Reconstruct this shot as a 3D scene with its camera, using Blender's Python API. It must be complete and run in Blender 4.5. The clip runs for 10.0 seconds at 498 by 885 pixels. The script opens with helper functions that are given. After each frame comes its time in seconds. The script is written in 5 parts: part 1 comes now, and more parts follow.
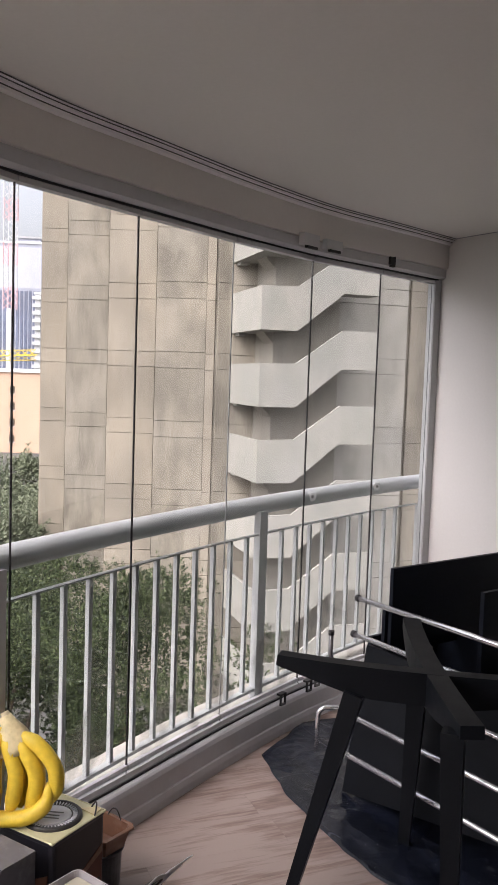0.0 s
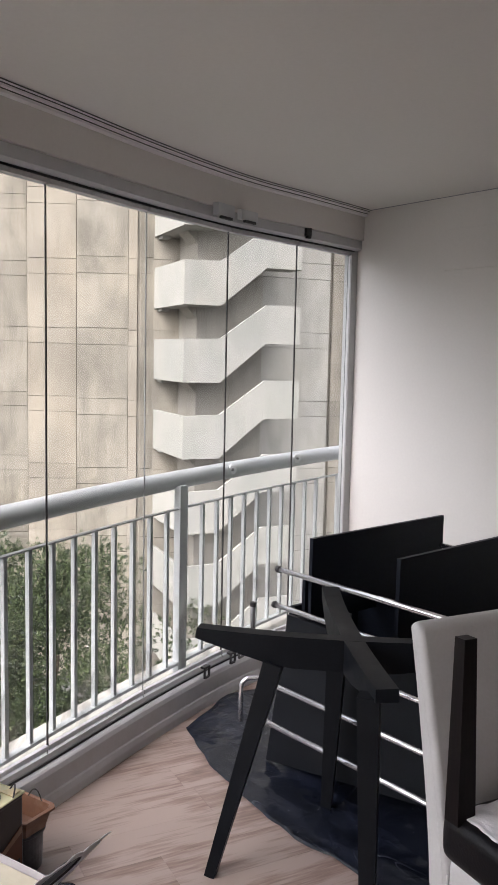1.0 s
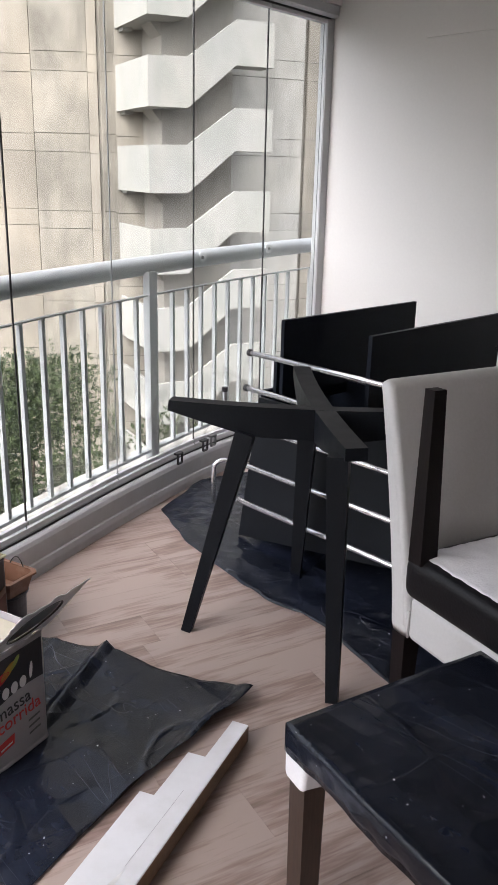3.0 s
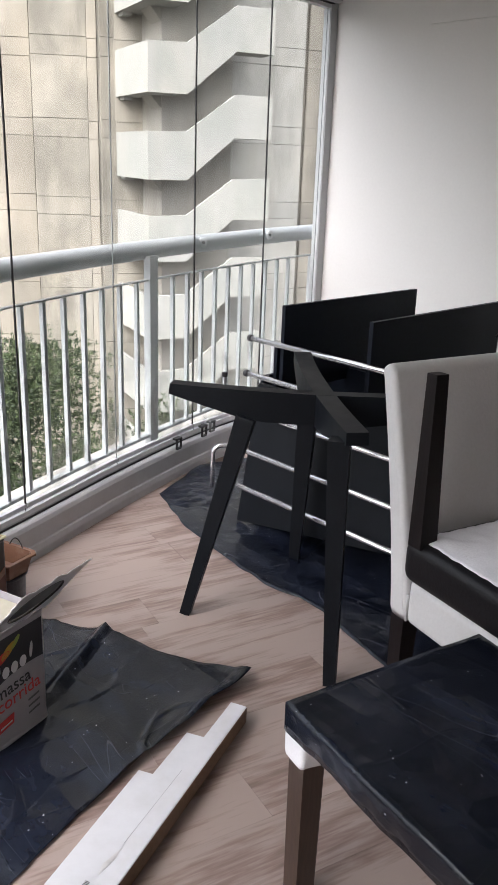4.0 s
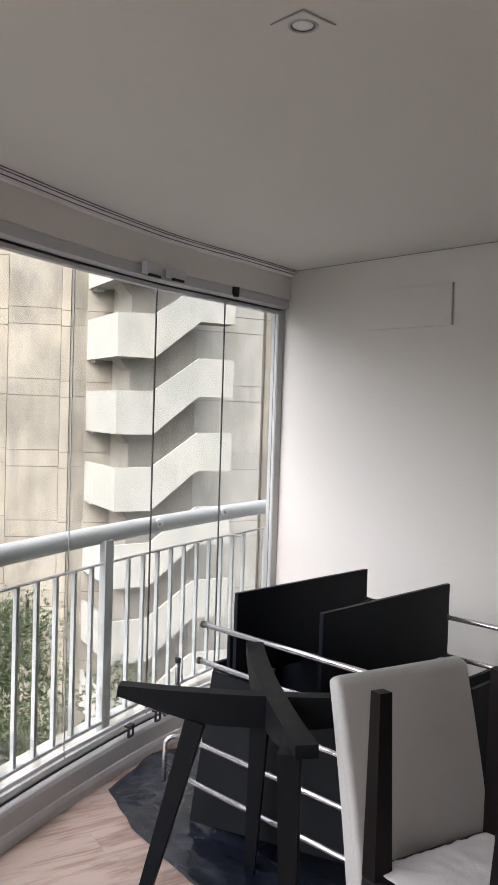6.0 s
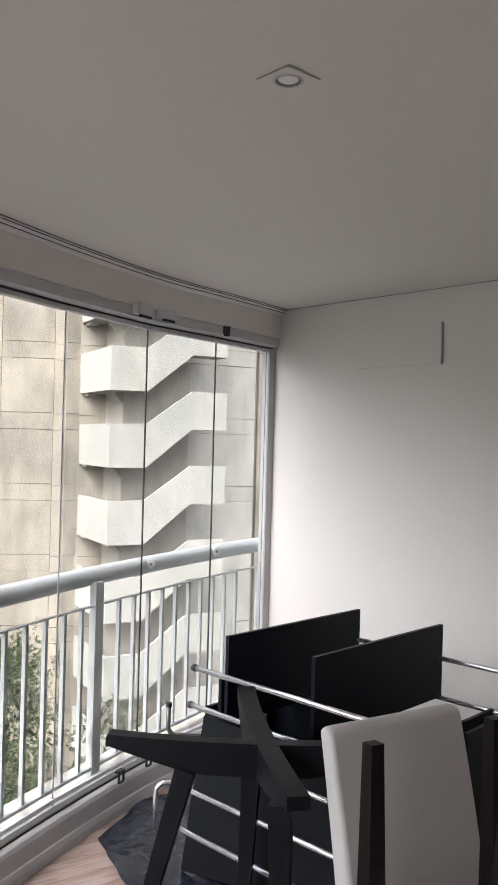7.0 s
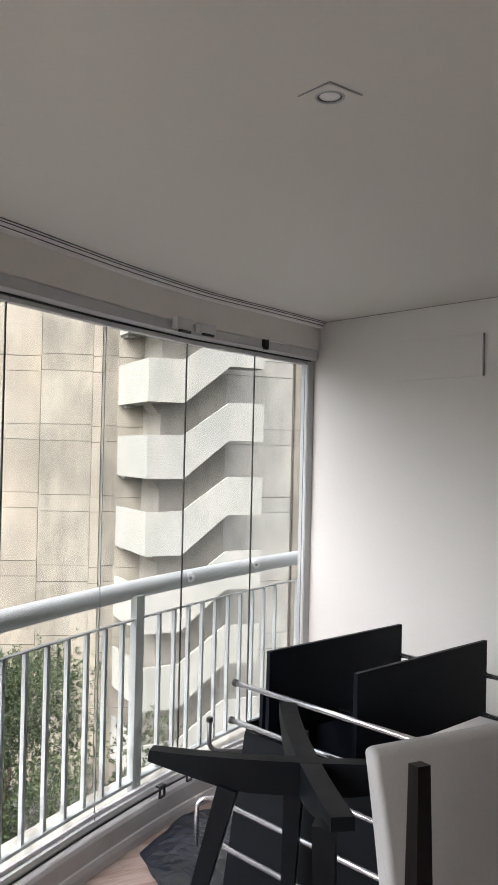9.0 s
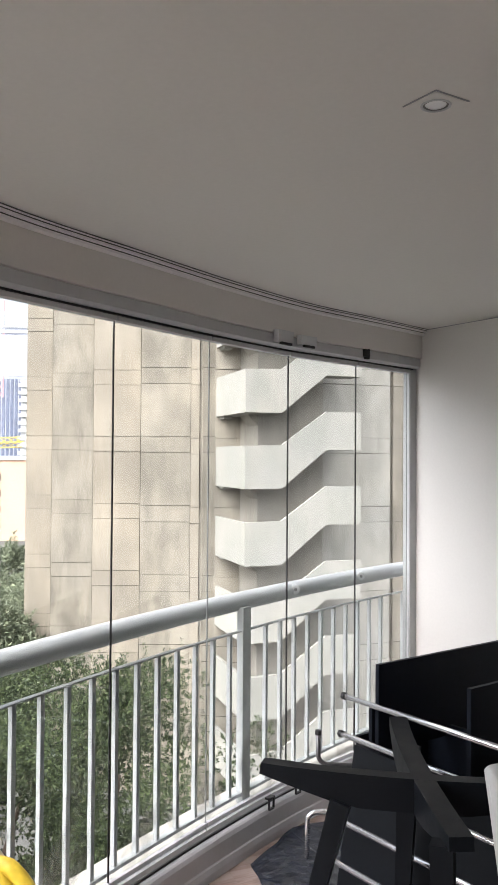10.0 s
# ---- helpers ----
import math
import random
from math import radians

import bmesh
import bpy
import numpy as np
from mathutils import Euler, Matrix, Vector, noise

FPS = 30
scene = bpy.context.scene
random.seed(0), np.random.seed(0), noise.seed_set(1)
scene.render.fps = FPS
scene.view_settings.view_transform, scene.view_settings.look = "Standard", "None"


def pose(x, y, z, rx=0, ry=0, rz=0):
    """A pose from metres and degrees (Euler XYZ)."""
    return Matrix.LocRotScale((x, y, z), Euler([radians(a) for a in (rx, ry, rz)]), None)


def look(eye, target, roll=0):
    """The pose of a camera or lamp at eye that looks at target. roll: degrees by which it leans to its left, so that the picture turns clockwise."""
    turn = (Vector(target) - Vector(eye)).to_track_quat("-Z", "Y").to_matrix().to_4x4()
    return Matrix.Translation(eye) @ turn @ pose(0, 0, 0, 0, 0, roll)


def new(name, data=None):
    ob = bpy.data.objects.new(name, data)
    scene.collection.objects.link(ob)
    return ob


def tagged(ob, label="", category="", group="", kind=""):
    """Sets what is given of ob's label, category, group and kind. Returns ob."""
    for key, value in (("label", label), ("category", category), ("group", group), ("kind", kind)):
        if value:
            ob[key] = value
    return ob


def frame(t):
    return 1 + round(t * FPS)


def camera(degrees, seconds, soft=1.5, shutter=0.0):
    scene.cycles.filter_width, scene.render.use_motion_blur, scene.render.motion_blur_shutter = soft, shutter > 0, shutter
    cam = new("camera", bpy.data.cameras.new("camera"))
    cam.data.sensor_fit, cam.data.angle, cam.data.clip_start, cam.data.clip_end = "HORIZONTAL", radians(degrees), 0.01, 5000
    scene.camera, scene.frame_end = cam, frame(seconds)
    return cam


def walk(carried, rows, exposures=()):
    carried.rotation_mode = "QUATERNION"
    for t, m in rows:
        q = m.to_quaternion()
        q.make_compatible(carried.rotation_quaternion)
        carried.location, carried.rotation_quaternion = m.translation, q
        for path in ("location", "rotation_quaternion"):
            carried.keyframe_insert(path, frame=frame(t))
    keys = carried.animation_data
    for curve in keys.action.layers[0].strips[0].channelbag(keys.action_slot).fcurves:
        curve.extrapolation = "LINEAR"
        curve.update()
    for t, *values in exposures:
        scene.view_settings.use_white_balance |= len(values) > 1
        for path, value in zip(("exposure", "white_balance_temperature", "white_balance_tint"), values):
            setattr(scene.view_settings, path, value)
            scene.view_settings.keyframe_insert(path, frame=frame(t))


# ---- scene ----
cam = camera(33.1, 10.0)
PATH = [
    (0, (0.334, 0.465, 1.665), (-1.358, 1.521, 1.513), 1.9),
    (0.5, (0.344, 0.493, 1.668), (-1.281, 1.647, 1.496), 1.7),
    (1, (0.337, 0.508, 1.653), (-1.251, 1.706, 1.448), 1.2),
    (1.5, (0.337, 0.517, 1.602), (-1.22, 1.732, 1.283), 0.8),
    (2, (0.338, 0.512, 1.571), (-1.184, 1.728, 1.119), 1.2),
    (2.5, (0.334, 0.513, 1.525), (-1.159, 1.726, 0.977), 1.3),
    (2.7, (0.339, 0.514, 1.511), (-1.144, 1.723, 0.93), 1.2),
    (3.8, (0.332, 0.493, 1.482), (-1.125, 1.695, 0.823), 1.9),
    (4, (0.337, 0.493, 1.482), (-1.122, 1.701, 0.838), 2.0),
    (4.5, (0.338, 0.497, 1.512), (-1.14, 1.741, 0.994), 2.0),
    (5, (0.364, 0.499, 1.58), (-1.13, 1.787, 1.247), 1.7),
    (5.5, (0.376, 0.502, 1.636), (-1.121, 1.815, 1.451), 1.7),
    (6, (0.383, 0.511, 1.668), (-1.114, 1.835, 1.591), 1.8),
    (7.5, (0.384, 0.528, 1.711), (-1.108, 1.861, 1.719), 1.4),
    (8, (0.383, 0.529, 1.71), (-1.118, 1.85, 1.727), 1.4),
    (8.5, (0.377, 0.529, 1.712), (-1.141, 1.832, 1.724), 1.4),
    (9, (0.37, 0.519, 1.72), (-1.176, 1.786, 1.742), 1.3),
    (9.5, (0.364, 0.502, 1.724), (-1.245, 1.69, 1.759), 1.0),
    (10, (0.357, 0.492, 1.73), (-1.325, 1.573, 1.771), 0.4),
]
EXPOSURES = [(0.0,1.62,6600,24),(0.5,1.82,6500,22),(1.0,1.95,6450,21),(2.5,2.13,6350,20),(4.0,2.18,6300,18),(4.5,2.22,6350,19),(5.5,2.2,6450,19),(7.5,2.25,6400,18),(10.0,2.15,6400,17)]
walk(cam, [(t, look(eye, target, roll)) for t, eye, target, roll in PATH], EXPOSURES)

# ---- light ----
world = bpy.data.worlds.new("sky")
scene.world = world
world.use_nodes = True
wn = world.node_tree
sky = wn.nodes.new("ShaderNodeTexSky")
sky.sky_type = "NISHITA"
sky.sun_disc = False
sky.sun_elevation, sky.sun_rotation = radians(50), radians(160)
sky.air_density, sky.dust_density, sky.ozone_density = 1.0, 8.0, 0.6
grey = wn.nodes.new("ShaderNodeHueSaturation")
grey.inputs["Saturation"].default_value = 0.3
wn.links.new(sky.outputs[0], grey.inputs["Color"])
wn.links.new(grey.outputs[0], wn.nodes["Background"].inputs[0])
wn.nodes["Background"].inputs[1].default_value = 0.15
sun = new("sun", bpy.data.lights.new("sun", "SUN"))
sun.data.energy, sun.data.angle, sun.data.color = 0.75, radians(110), (1.0, 0.97, 0.93)
sun.matrix_world = look((16, -32, 44), (0, 0, 0))


# ---- materials ----
def mat(name, color, rough=0.6, metal=0.0, var=0.12, scale=3.0, fine=40.0, bump=0.05, spec=0.5, stretch=(1, 1, 1), dirt=None, dirt_amount=0.0, dirt_scale=1.5, coat=0.0, blend="Object"):
    m = bpy.data.materials.new(name)
    m.use_nodes = True
    nt = m.node_tree
    b = nt.nodes["Principled BSDF"]
    co = nt.nodes.new("ShaderNodeTexCoord")
    mp = nt.nodes.new("ShaderNodeMapping")
    mp.inputs["Scale"].default_value = stretch
    nt.links.new(co.outputs[blend], mp.inputs[0])
    big = nt.nodes.new("ShaderNodeTexNoise")
    big.inputs["Scale"].default_value, big.inputs["Detail"].default_value = scale, 6
    small = nt.nodes.new("ShaderNodeTexNoise")
    small.inputs["Scale"].default_value, small.inputs["Detail"].default_value = fine, 4
    for n in (big, small):
        nt.links.new(mp.outputs[0], n.inputs["Vector"])
    add = nt.nodes.new("ShaderNodeMath")
    add.operation = "ADD"
    nt.links.new(big.outputs[0], add.inputs[0])
    nt.links.new(small.outputs[0], add.inputs[1])
    ramp = nt.nodes.new("ShaderNodeValToRGB")
    lo = [c * (1 - var) for c in color] + [1]
    hi = [min(1, c * (1 + var)) for c in color] + [1]
    ramp.color_ramp.elements[0].position, ramp.color_ramp.elements[0].color = 0.35, lo
    ramp.color_ramp.elements[1].position, ramp.color_ramp.elements[1].color = 0.65, hi
    half = nt.nodes.new("ShaderNodeMath")
    half.operation = "MULTIPLY"
    half.inputs[1].default_value = 0.5
    nt.links.new(add.outputs[0], half.inputs[0])
    nt.links.new(half.outputs[0], ramp.inputs[0])
    out = ramp.outputs[0]
    if dirt:
        dn = nt.nodes.new("ShaderNodeTexNoise")
        dn.inputs["Scale"].default_value, dn.inputs["Detail"].default_value, dn.inputs["Roughness"].default_value = dirt_scale, 8, 0.65
        nt.links.new(mp.outputs[0], dn.inputs["Vector"])
        dr = nt.nodes.new("ShaderNodeValToRGB")
        dr.color_ramp.elements[0].position, dr.color_ramp.elements[1].position = 0.48, 0.72
        dr.color_ramp.elements[1].color = (dirt_amount,) * 3 + (1,)
        nt.links.new(dn.outputs[0], dr.inputs[0])
        mx = nt.nodes.new("ShaderNodeMix")
        mx.data_type = "RGBA"
        nt.links.new(dr.outputs[0], mx.inputs[0])
        nt.links.new(out, mx.inputs[6])
        mx.inputs[7].default_value = (*dirt, 1)
        out = mx.outputs[2]
    nt.links.new(out, b.inputs["Base Color"])
    b.inputs["Metallic"].default_value = metal
    b.inputs["Specular IOR Level"].default_value = spec
    b.inputs["Coat Weight"].default_value = coat
    rr = nt.nodes.new("ShaderNodeMapRange")
    rr.inputs["To Min"].default_value, rr.inputs["To Max"].default_value = max(0.02, rough - 0.08), min(1, rough + 0.08)
    nt.links.new(big.outputs[0], rr.inputs[0])
    nt.links.new(rr.outputs[0], b.inputs["Roughness"])
    if bump:
        bp = nt.nodes.new("ShaderNodeBump")
        bp.inputs["Strength"].default_value, bp.inputs["Distance"].default_value = bump, 0.01
        nt.links.new(half.outputs[0], bp.inputs["Height"])
        nt.links.new(bp.outputs[0], b.inputs["Normal"])
    return m


def plain(name, color, rough=0.5, metal=0.0):
    return mat(name, color, rough, metal, var=0.05, bump=0.02)


M_WALL = mat("painted_plaster", (0.69, 0.668, 0.642), 0.85, var=0.02, scale=1.2, fine=70, bump=0.06, spec=0.2)
M_CEIL = mat("ceiling_paint", (0.72, 0.7, 0.67), 0.9, var=0.02, scale=0.9, fine=60, bump=0.04, spec=0.2)
M_TRIM = mat("white_aluminium", (0.5, 0.51, 0.52), 0.42, var=0.03, scale=2, fine=30, bump=0.01)
M_TRACK = mat("grey_track", (0.3, 0.31, 0.32), 0.4, 0.3, var=0.05, scale=3, bump=0.01)
M_SILL = mat("white_sill", (0.5, 0.51, 0.528), 0.42, var=0.03, scale=3, fine=40, bump=0.02, dirt=(0.33, 0.32, 0.3), dirt_amount=0.25, dirt_scale=6)
M_SILL_OUT = mat("cream_stone_sill", (0.4, 0.378, 0.34), 0.6, var=0.06, scale=4, fine=60, bump=0.02, dirt=(0.27, 0.255, 0.225), dirt_amount=0.5, dirt_scale=8)
M_RAIL = mat("white_enamel_rail", (0.41, 0.424, 0.43), 0.4, var=0.03, scale=5, bump=0.01, dirt=(0.45, 0.43, 0.4), dirt_amount=0.25, dirt_scale=9)
M_TRACK_WHITE = mat("white_track", (0.8, 0.795, 0.79), 0.5, var=0.02, scale=2, fine=30, bump=0.0)
M_LATCH = mat("pale_latch", (0.57, 0.585, 0.6), 0.4, var=0.03, scale=9, bump=0.0)
M_RUBBER = plain("black_rubber", (0.015, 0.015, 0.016), 0.5)
M_SEAL = plain("grey_seal", (0.1, 0.1, 0.1), 0.5)
M_CHROME = mat("chrome", (0.82, 0.82, 0.83), 0.2, 0.85, var=0.03, bump=0.0)
M_STEEL = mat("dark_steel", (0.19, 0.19, 0.195), 0.35, 0.8, var=0.1, bump=0.0)
M_BLACK = mat("black_lacquer", (0.005, 0.0074, 0.0126), 0.5, spec=0.14, var=0.25, scale=2, fine=60, bump=0.015, dirt=(0.012, 0.012, 0.013), dirt_amount=0.3, dirt_scale=4)
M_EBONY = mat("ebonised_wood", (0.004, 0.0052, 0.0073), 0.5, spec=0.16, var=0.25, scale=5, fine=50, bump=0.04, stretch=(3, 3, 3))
M_BROWN = mat("dark_brown_wood", (0.04, 0.024, 0.017), 0.45, var=0.3, scale=6, fine=40, bump=0.05, stretch=(4, 4, 0.6))
M_WENGE = mat("wenge_wood", (0.0075, 0.0053, 0.0055), 0.5, spec=0.16, var=0.3, scale=6, fine=40, bump=0.05, stretch=(4, 4, 0.6))
M_LEATHER = mat("white_leatherette", (0.49, 0.483, 0.48), 0.5, var=0.04, scale=4, fine=120, bump=0.12, dirt=(0.42, 0.4, 0.36), dirt_amount=0.3, dirt_scale=3)
M_LEATHER_DARK = mat("dark_leatherette", (0.0065, 0.0058, 0.0068), 0.45, spec=0.22, var=0.2, scale=5, fine=150, bump=0.15)
M_LINING = mat("white_lining_cloth", (0.7, 0.69, 0.71), 0.9, var=0.05, scale=6, fine=200, bump=0.2, spec=0.2)


def film_mat():
    # The bluish dirt tint also paints pale reflections on the film.
    m = mat("black_plastic_film", (0.0034, 0.0048, 0.0092), 0.23, var=0.3, scale=3, fine=25, bump=0.0, spec=0.36, dirt=(0.017, 0.023, 0.039), dirt_amount=0.3, dirt_scale=2.2)
    nt = m.node_tree
    co = [n for n in nt.nodes if n.type == "TEX_COORD"][0]
    warp = nt.nodes.new("ShaderNodeTexNoise")
    warp.inputs["Scale"].default_value, warp.inputs["Detail"].default_value = 2.2, 2
    nt.links.new(co.outputs["Object"], warp.inputs["Vector"])
    mixed = nt.nodes.new("ShaderNodeVectorMath")
    mixed.operation = "MULTIPLY_ADD"
    mixed.inputs[1].default_value = (0.1, 0.1, 0.1)
    nt.links.new(warp.outputs["Color"], mixed.inputs[0])
    nt.links.new(co.outputs["Object"], mixed.inputs[2])
    last = None
    for scale, stretch, turn, width, strength, distance in ((1.1, (1, 3.5, 1), 0.5, 0.02, 0.3, 0.003), (1.6, (4, 1, 1), -0.25, 0.016, 0.3, 0.002)):
        tm = nt.nodes.new("ShaderNodeMapping")
        tm.inputs["Rotation"].default_value = (0, 0, turn)
        tm.inputs["Scale"].default_value = stretch
        nt.links.new(mixed.outputs[0], tm.inputs[0])
        rn = nt.nodes.new("ShaderNodeTexNoise")
        rn.inputs["Scale"].default_value, rn.inputs["Detail"].default_value = scale, 1
        nt.links.new(tm.outputs[0], rn.inputs["Vector"])
        ab = nt.nodes.new("ShaderNodeMath")
        dif = nt.nodes.new("ShaderNodeMath")
        dif.operation, dif.inputs[1].default_value = "SUBTRACT", 0.5
        nt.links.new(rn.outputs[0], dif.inputs[0])
        ab.operation = "ABSOLUTE"
        nt.links.new(dif.outputs[0], ab.inputs[0])
        mr = nt.nodes.new("ShaderNodeMapRange")
        mr.interpolation_type = "SMOOTHSTEP"
        mr.inputs["From Max"].default_value = width
        nt.links.new(ab.outputs[0], mr.inputs[0])
        bp = nt.nodes.new("ShaderNodeBump")
        bp.invert = True
        bp.inputs["Strength"].default_value, bp.inputs["Distance"].default_value = strength, distance
        nt.links.new(mr.outputs[0], bp.inputs["Height"])
        if last:
            nt.links.new(last.outputs[0], bp.inputs["Normal"])
        last = bp
    for scale, stretch, turn, strength, distance in ((4.2, (1, 1.9, 1), 0.7, 0.65, 0.018), (11.0, (1.6, 1, 1), -0.4, 0.5, 0.007)):
        cm = nt.nodes.new("ShaderNodeMapping")
        cm.inputs["Rotation"].default_value, cm.inputs["Scale"].default_value = (0, 0, turn), stretch
        nt.links.new(mixed.outputs[0], cm.inputs[0])
        cell = nt.nodes.new("ShaderNodeTexVoronoi")
        cell.inputs["Scale"].default_value = scale
        nt.links.new(cm.outputs[0], cell.inputs["Vector"])
        bp = nt.nodes.new("ShaderNodeBump")
        bp.inputs["Strength"].default_value, bp.inputs["Distance"].default_value = strength, distance
        nt.links.new(cell.outputs["Distance"], bp.inputs["Height"])
        nt.links.new(last.outputs[0], bp.inputs["Normal"])
        last = bp
    no = nt.nodes.new("ShaderNodeTexNoise")
    no.inputs["Scale"].default_value, no.inputs["Detail"].default_value, no.inputs["Distortion"].default_value = 3.5, 3, 0.8
    nt.links.new(co.outputs["Object"], no.inputs["Vector"])
    bp = nt.nodes.new("ShaderNodeBump")
    bp.inputs["Strength"].default_value, bp.inputs["Distance"].default_value = 0.35, 0.02
    nt.links.new(no.outputs[0], bp.inputs["Height"])
    nt.links.new(last.outputs[0], bp.inputs["Normal"])
    b = nt.nodes["Principled BSDF"]
    nt.links.new(bp.outputs[0], b.inputs["Normal"])
    sm = nt.nodes.new("ShaderNodeMapping")
    sm.inputs["Rotation"].default_value, sm.inputs["Scale"].default_value = (0, 0, 0.6), (1, 2.6, 1)
    nt.links.new(mixed.outputs[0], sm.inputs[0])
    sc = nt.nodes.new("ShaderNodeTexNoise")
    sc.inputs["Scale"].default_value, sc.inputs["Detail"].default_value, sc.inputs["Roughness"].default_value = 3.2, 6, 0.62
    nt.links.new(sm.outputs[0], sc.inputs["Vector"])
    sq = nt.nodes.new("ShaderNodeMapRange")
    sq.inputs["From Min"].default_value, sq.inputs["From Max"].default_value, sq.inputs["To Max"].default_value = 0.44, 0.82, 0.8
    nt.links.new(sc.outputs[0], sq.inputs[0])
    # Soft blue patches: scuffs together with painted sheen.
    sheen_scuff = nt.nodes.new("ShaderNodeMix")
    sheen_scuff.data_type = "RGBA"
    nt.links.new(sq.outputs[0], sheen_scuff.inputs[0])
    nt.links.new(b.inputs["Base Color"].links[0].from_socket, sheen_scuff.inputs[6])
    sheen_scuff.inputs[7].default_value = (0.021, 0.027, 0.045, 1)
    nt.links.new(sheen_scuff.outputs[2], b.inputs["Base Color"])
    for turn, seed in ((0.5, 0.0), (-0.8, 7.0), (1.4, 3.0)):
        lm = nt.nodes.new("ShaderNodeMapping")
        lm.inputs["Location"].default_value, lm.inputs["Rotation"].default_value, lm.inputs["Scale"].default_value = (seed, seed, seed), (0, 0, turn), (1.4, 9, 1)
        nt.links.new(mixed.outputs[0], lm.inputs[0])
        ln = nt.nodes.new("ShaderNodeTexNoise")
        ln.inputs["Scale"].default_value, ln.inputs["Detail"].default_value = 1.3, 0
        nt.links.new(lm.outputs[0], ln.inputs["Vector"])
        lc = nt.nodes.new("ShaderNodeMath")
        lc.operation, lc.inputs[1].default_value, lc.inputs[2].default_value = "COMPARE", 0.56, 0.003
        nt.links.new(ln.outputs[0], lc.inputs[0])
        keep = nt.nodes.new("ShaderNodeMapRange")
        keep.inputs["From Min"].default_value, keep.inputs["From Max"].default_value, keep.inputs["To Max"].default_value = 0.48, 0.66, 0.55
        nt.links.new(warp.outputs[0], keep.inputs[0])
        both = nt.nodes.new("ShaderNodeMath")
        both.operation = "MULTIPLY"
        nt.links.new(lc.outputs[0], both.inputs[0])
        nt.links.new(keep.outputs[0], both.inputs[1])
        line = nt.nodes.new("ShaderNodeMix")
        line.data_type = "RGBA"
        nt.links.new(both.outputs[0], line.inputs[0])
        nt.links.new(b.inputs["Base Color"].links[0].from_socket, line.inputs[6])
        line.inputs[7].default_value = (0.12, 0.13, 0.15, 1)
        nt.links.new(line.outputs[2], b.inputs["Base Color"])
    sp = nt.nodes.new("ShaderNodeTexNoise")
    sp.inputs["Scale"].default_value, sp.inputs["Detail"].default_value = 75, 2
    nt.links.new(co.outputs["Object"], sp.inputs["Vector"])
    sr = nt.nodes.new("ShaderNodeValToRGB")
    sr.color_ramp.elements[0].position, sr.color_ramp.elements[1].position = 0.75, 0.77
    nt.links.new(sp.outputs[0], sr.inputs[0])
    mx = nt.nodes.new("ShaderNodeMix")
    mx.data_type = "RGBA"
    nt.links.new(sr.outputs[0], mx.inputs[0])
    nt.links.new(b.inputs["Base Color"].links[0].from_socket, mx.inputs[6])
    mx.inputs[7].default_value = (0.5, 0.5, 0.5, 1)
    nt.links.new(mx.outputs[2], b.inputs["Base Color"])
    return m


M_FILM = film_mat()
M_BOARD = mat("white_board", (0.62, 0.63, 0.655), 0.5, var=0.03, scale=5, bump=0.03, dirt=(0.4, 0.39, 0.37), dirt_amount=0.25, dirt_scale=8)
M_CORE = mat("board_core", (0.2, 0.13, 0.09), 0.8, var=0.15, scale=8, fine=90, bump=0.1)
M_TIN = mat("tinplate", (0.72, 0.72, 0.73), 0.35, 0.5, var=0.08, scale=6, bump=0.03, dirt=(0.3, 0.28, 0.25), dirt_amount=0.4, dirt_scale=9)
M_LABEL_WHITE = mat("printed_white", (0.31, 0.3, 0.315), 0.4, var=0.05, scale=5, bump=0.02, dirt=(0.3, 0.27, 0.26), dirt_amount=0.4, dirt_scale=6)
M_LABEL_BLACK = plain("printed_black", (0.012, 0.012, 0.016), 0.38)
M_LABEL_RED = plain("printed_red", (0.5, 0.035, 0.03), 0.4)
M_LABEL_ORANGE = mat("printed_orange", (0.12, 0.03, 0.014), 0.4, var=0.15, scale=4, bump=0.02, dirt=(0.1, 0.05, 0.02), dirt_amount=0.4, dirt_scale=5)
M_LABEL_YELLOW = plain("printed_yellow", (0.42, 0.26, 0.03), 0.4)
M_LABEL_GREEN = plain("printed_green", (0.25, 0.33, 0.06), 0.4)
M_LABEL_LIGHT = plain("printed_pale", (0.6, 0.6, 0.6), 0.4)
M_PUTTY = mat("cream_putty", (0.42, 0.395, 0.31), 0.8, var=0.05, scale=8, fine=40, bump=0.3)
M_CREAM = mat("cream_tin_top", (0.6, 0.58, 0.36), 0.35, 0.3, var=0.06, scale=5, bump=0.03, dirt=(0.35, 0.33, 0.2), dirt_amount=0.5, dirt_scale=6)
M_TRAY = mat("brown_plastic", (0.22, 0.105, 0.06), 0.5, var=0.1, scale=7, bump=0.05, dirt=(0.42, 0.32, 0.27), dirt_amount=0.6, dirt_scale=7)
M_GREYTIN = mat("grey_bucket", (0.1, 0.1, 0.11), 0.5, var=0.12, scale=7, bump=0.05, dirt=(0.4, 0.4, 0.4), dirt_amount=0.35, dirt_scale=9)
M_BANANA = mat("banana_skin", (0.68, 0.49, 0.04), 0.5, var=0.12, scale=14, fine=60, bump=0.05, dirt=(0.45, 0.3, 0.03), dirt_amount=0.5, dirt_scale=12)
M_STEM = mat("banana_stem", (0.5, 0.42, 0.27), 0.6, var=0.15, scale=20, bump=0.1)


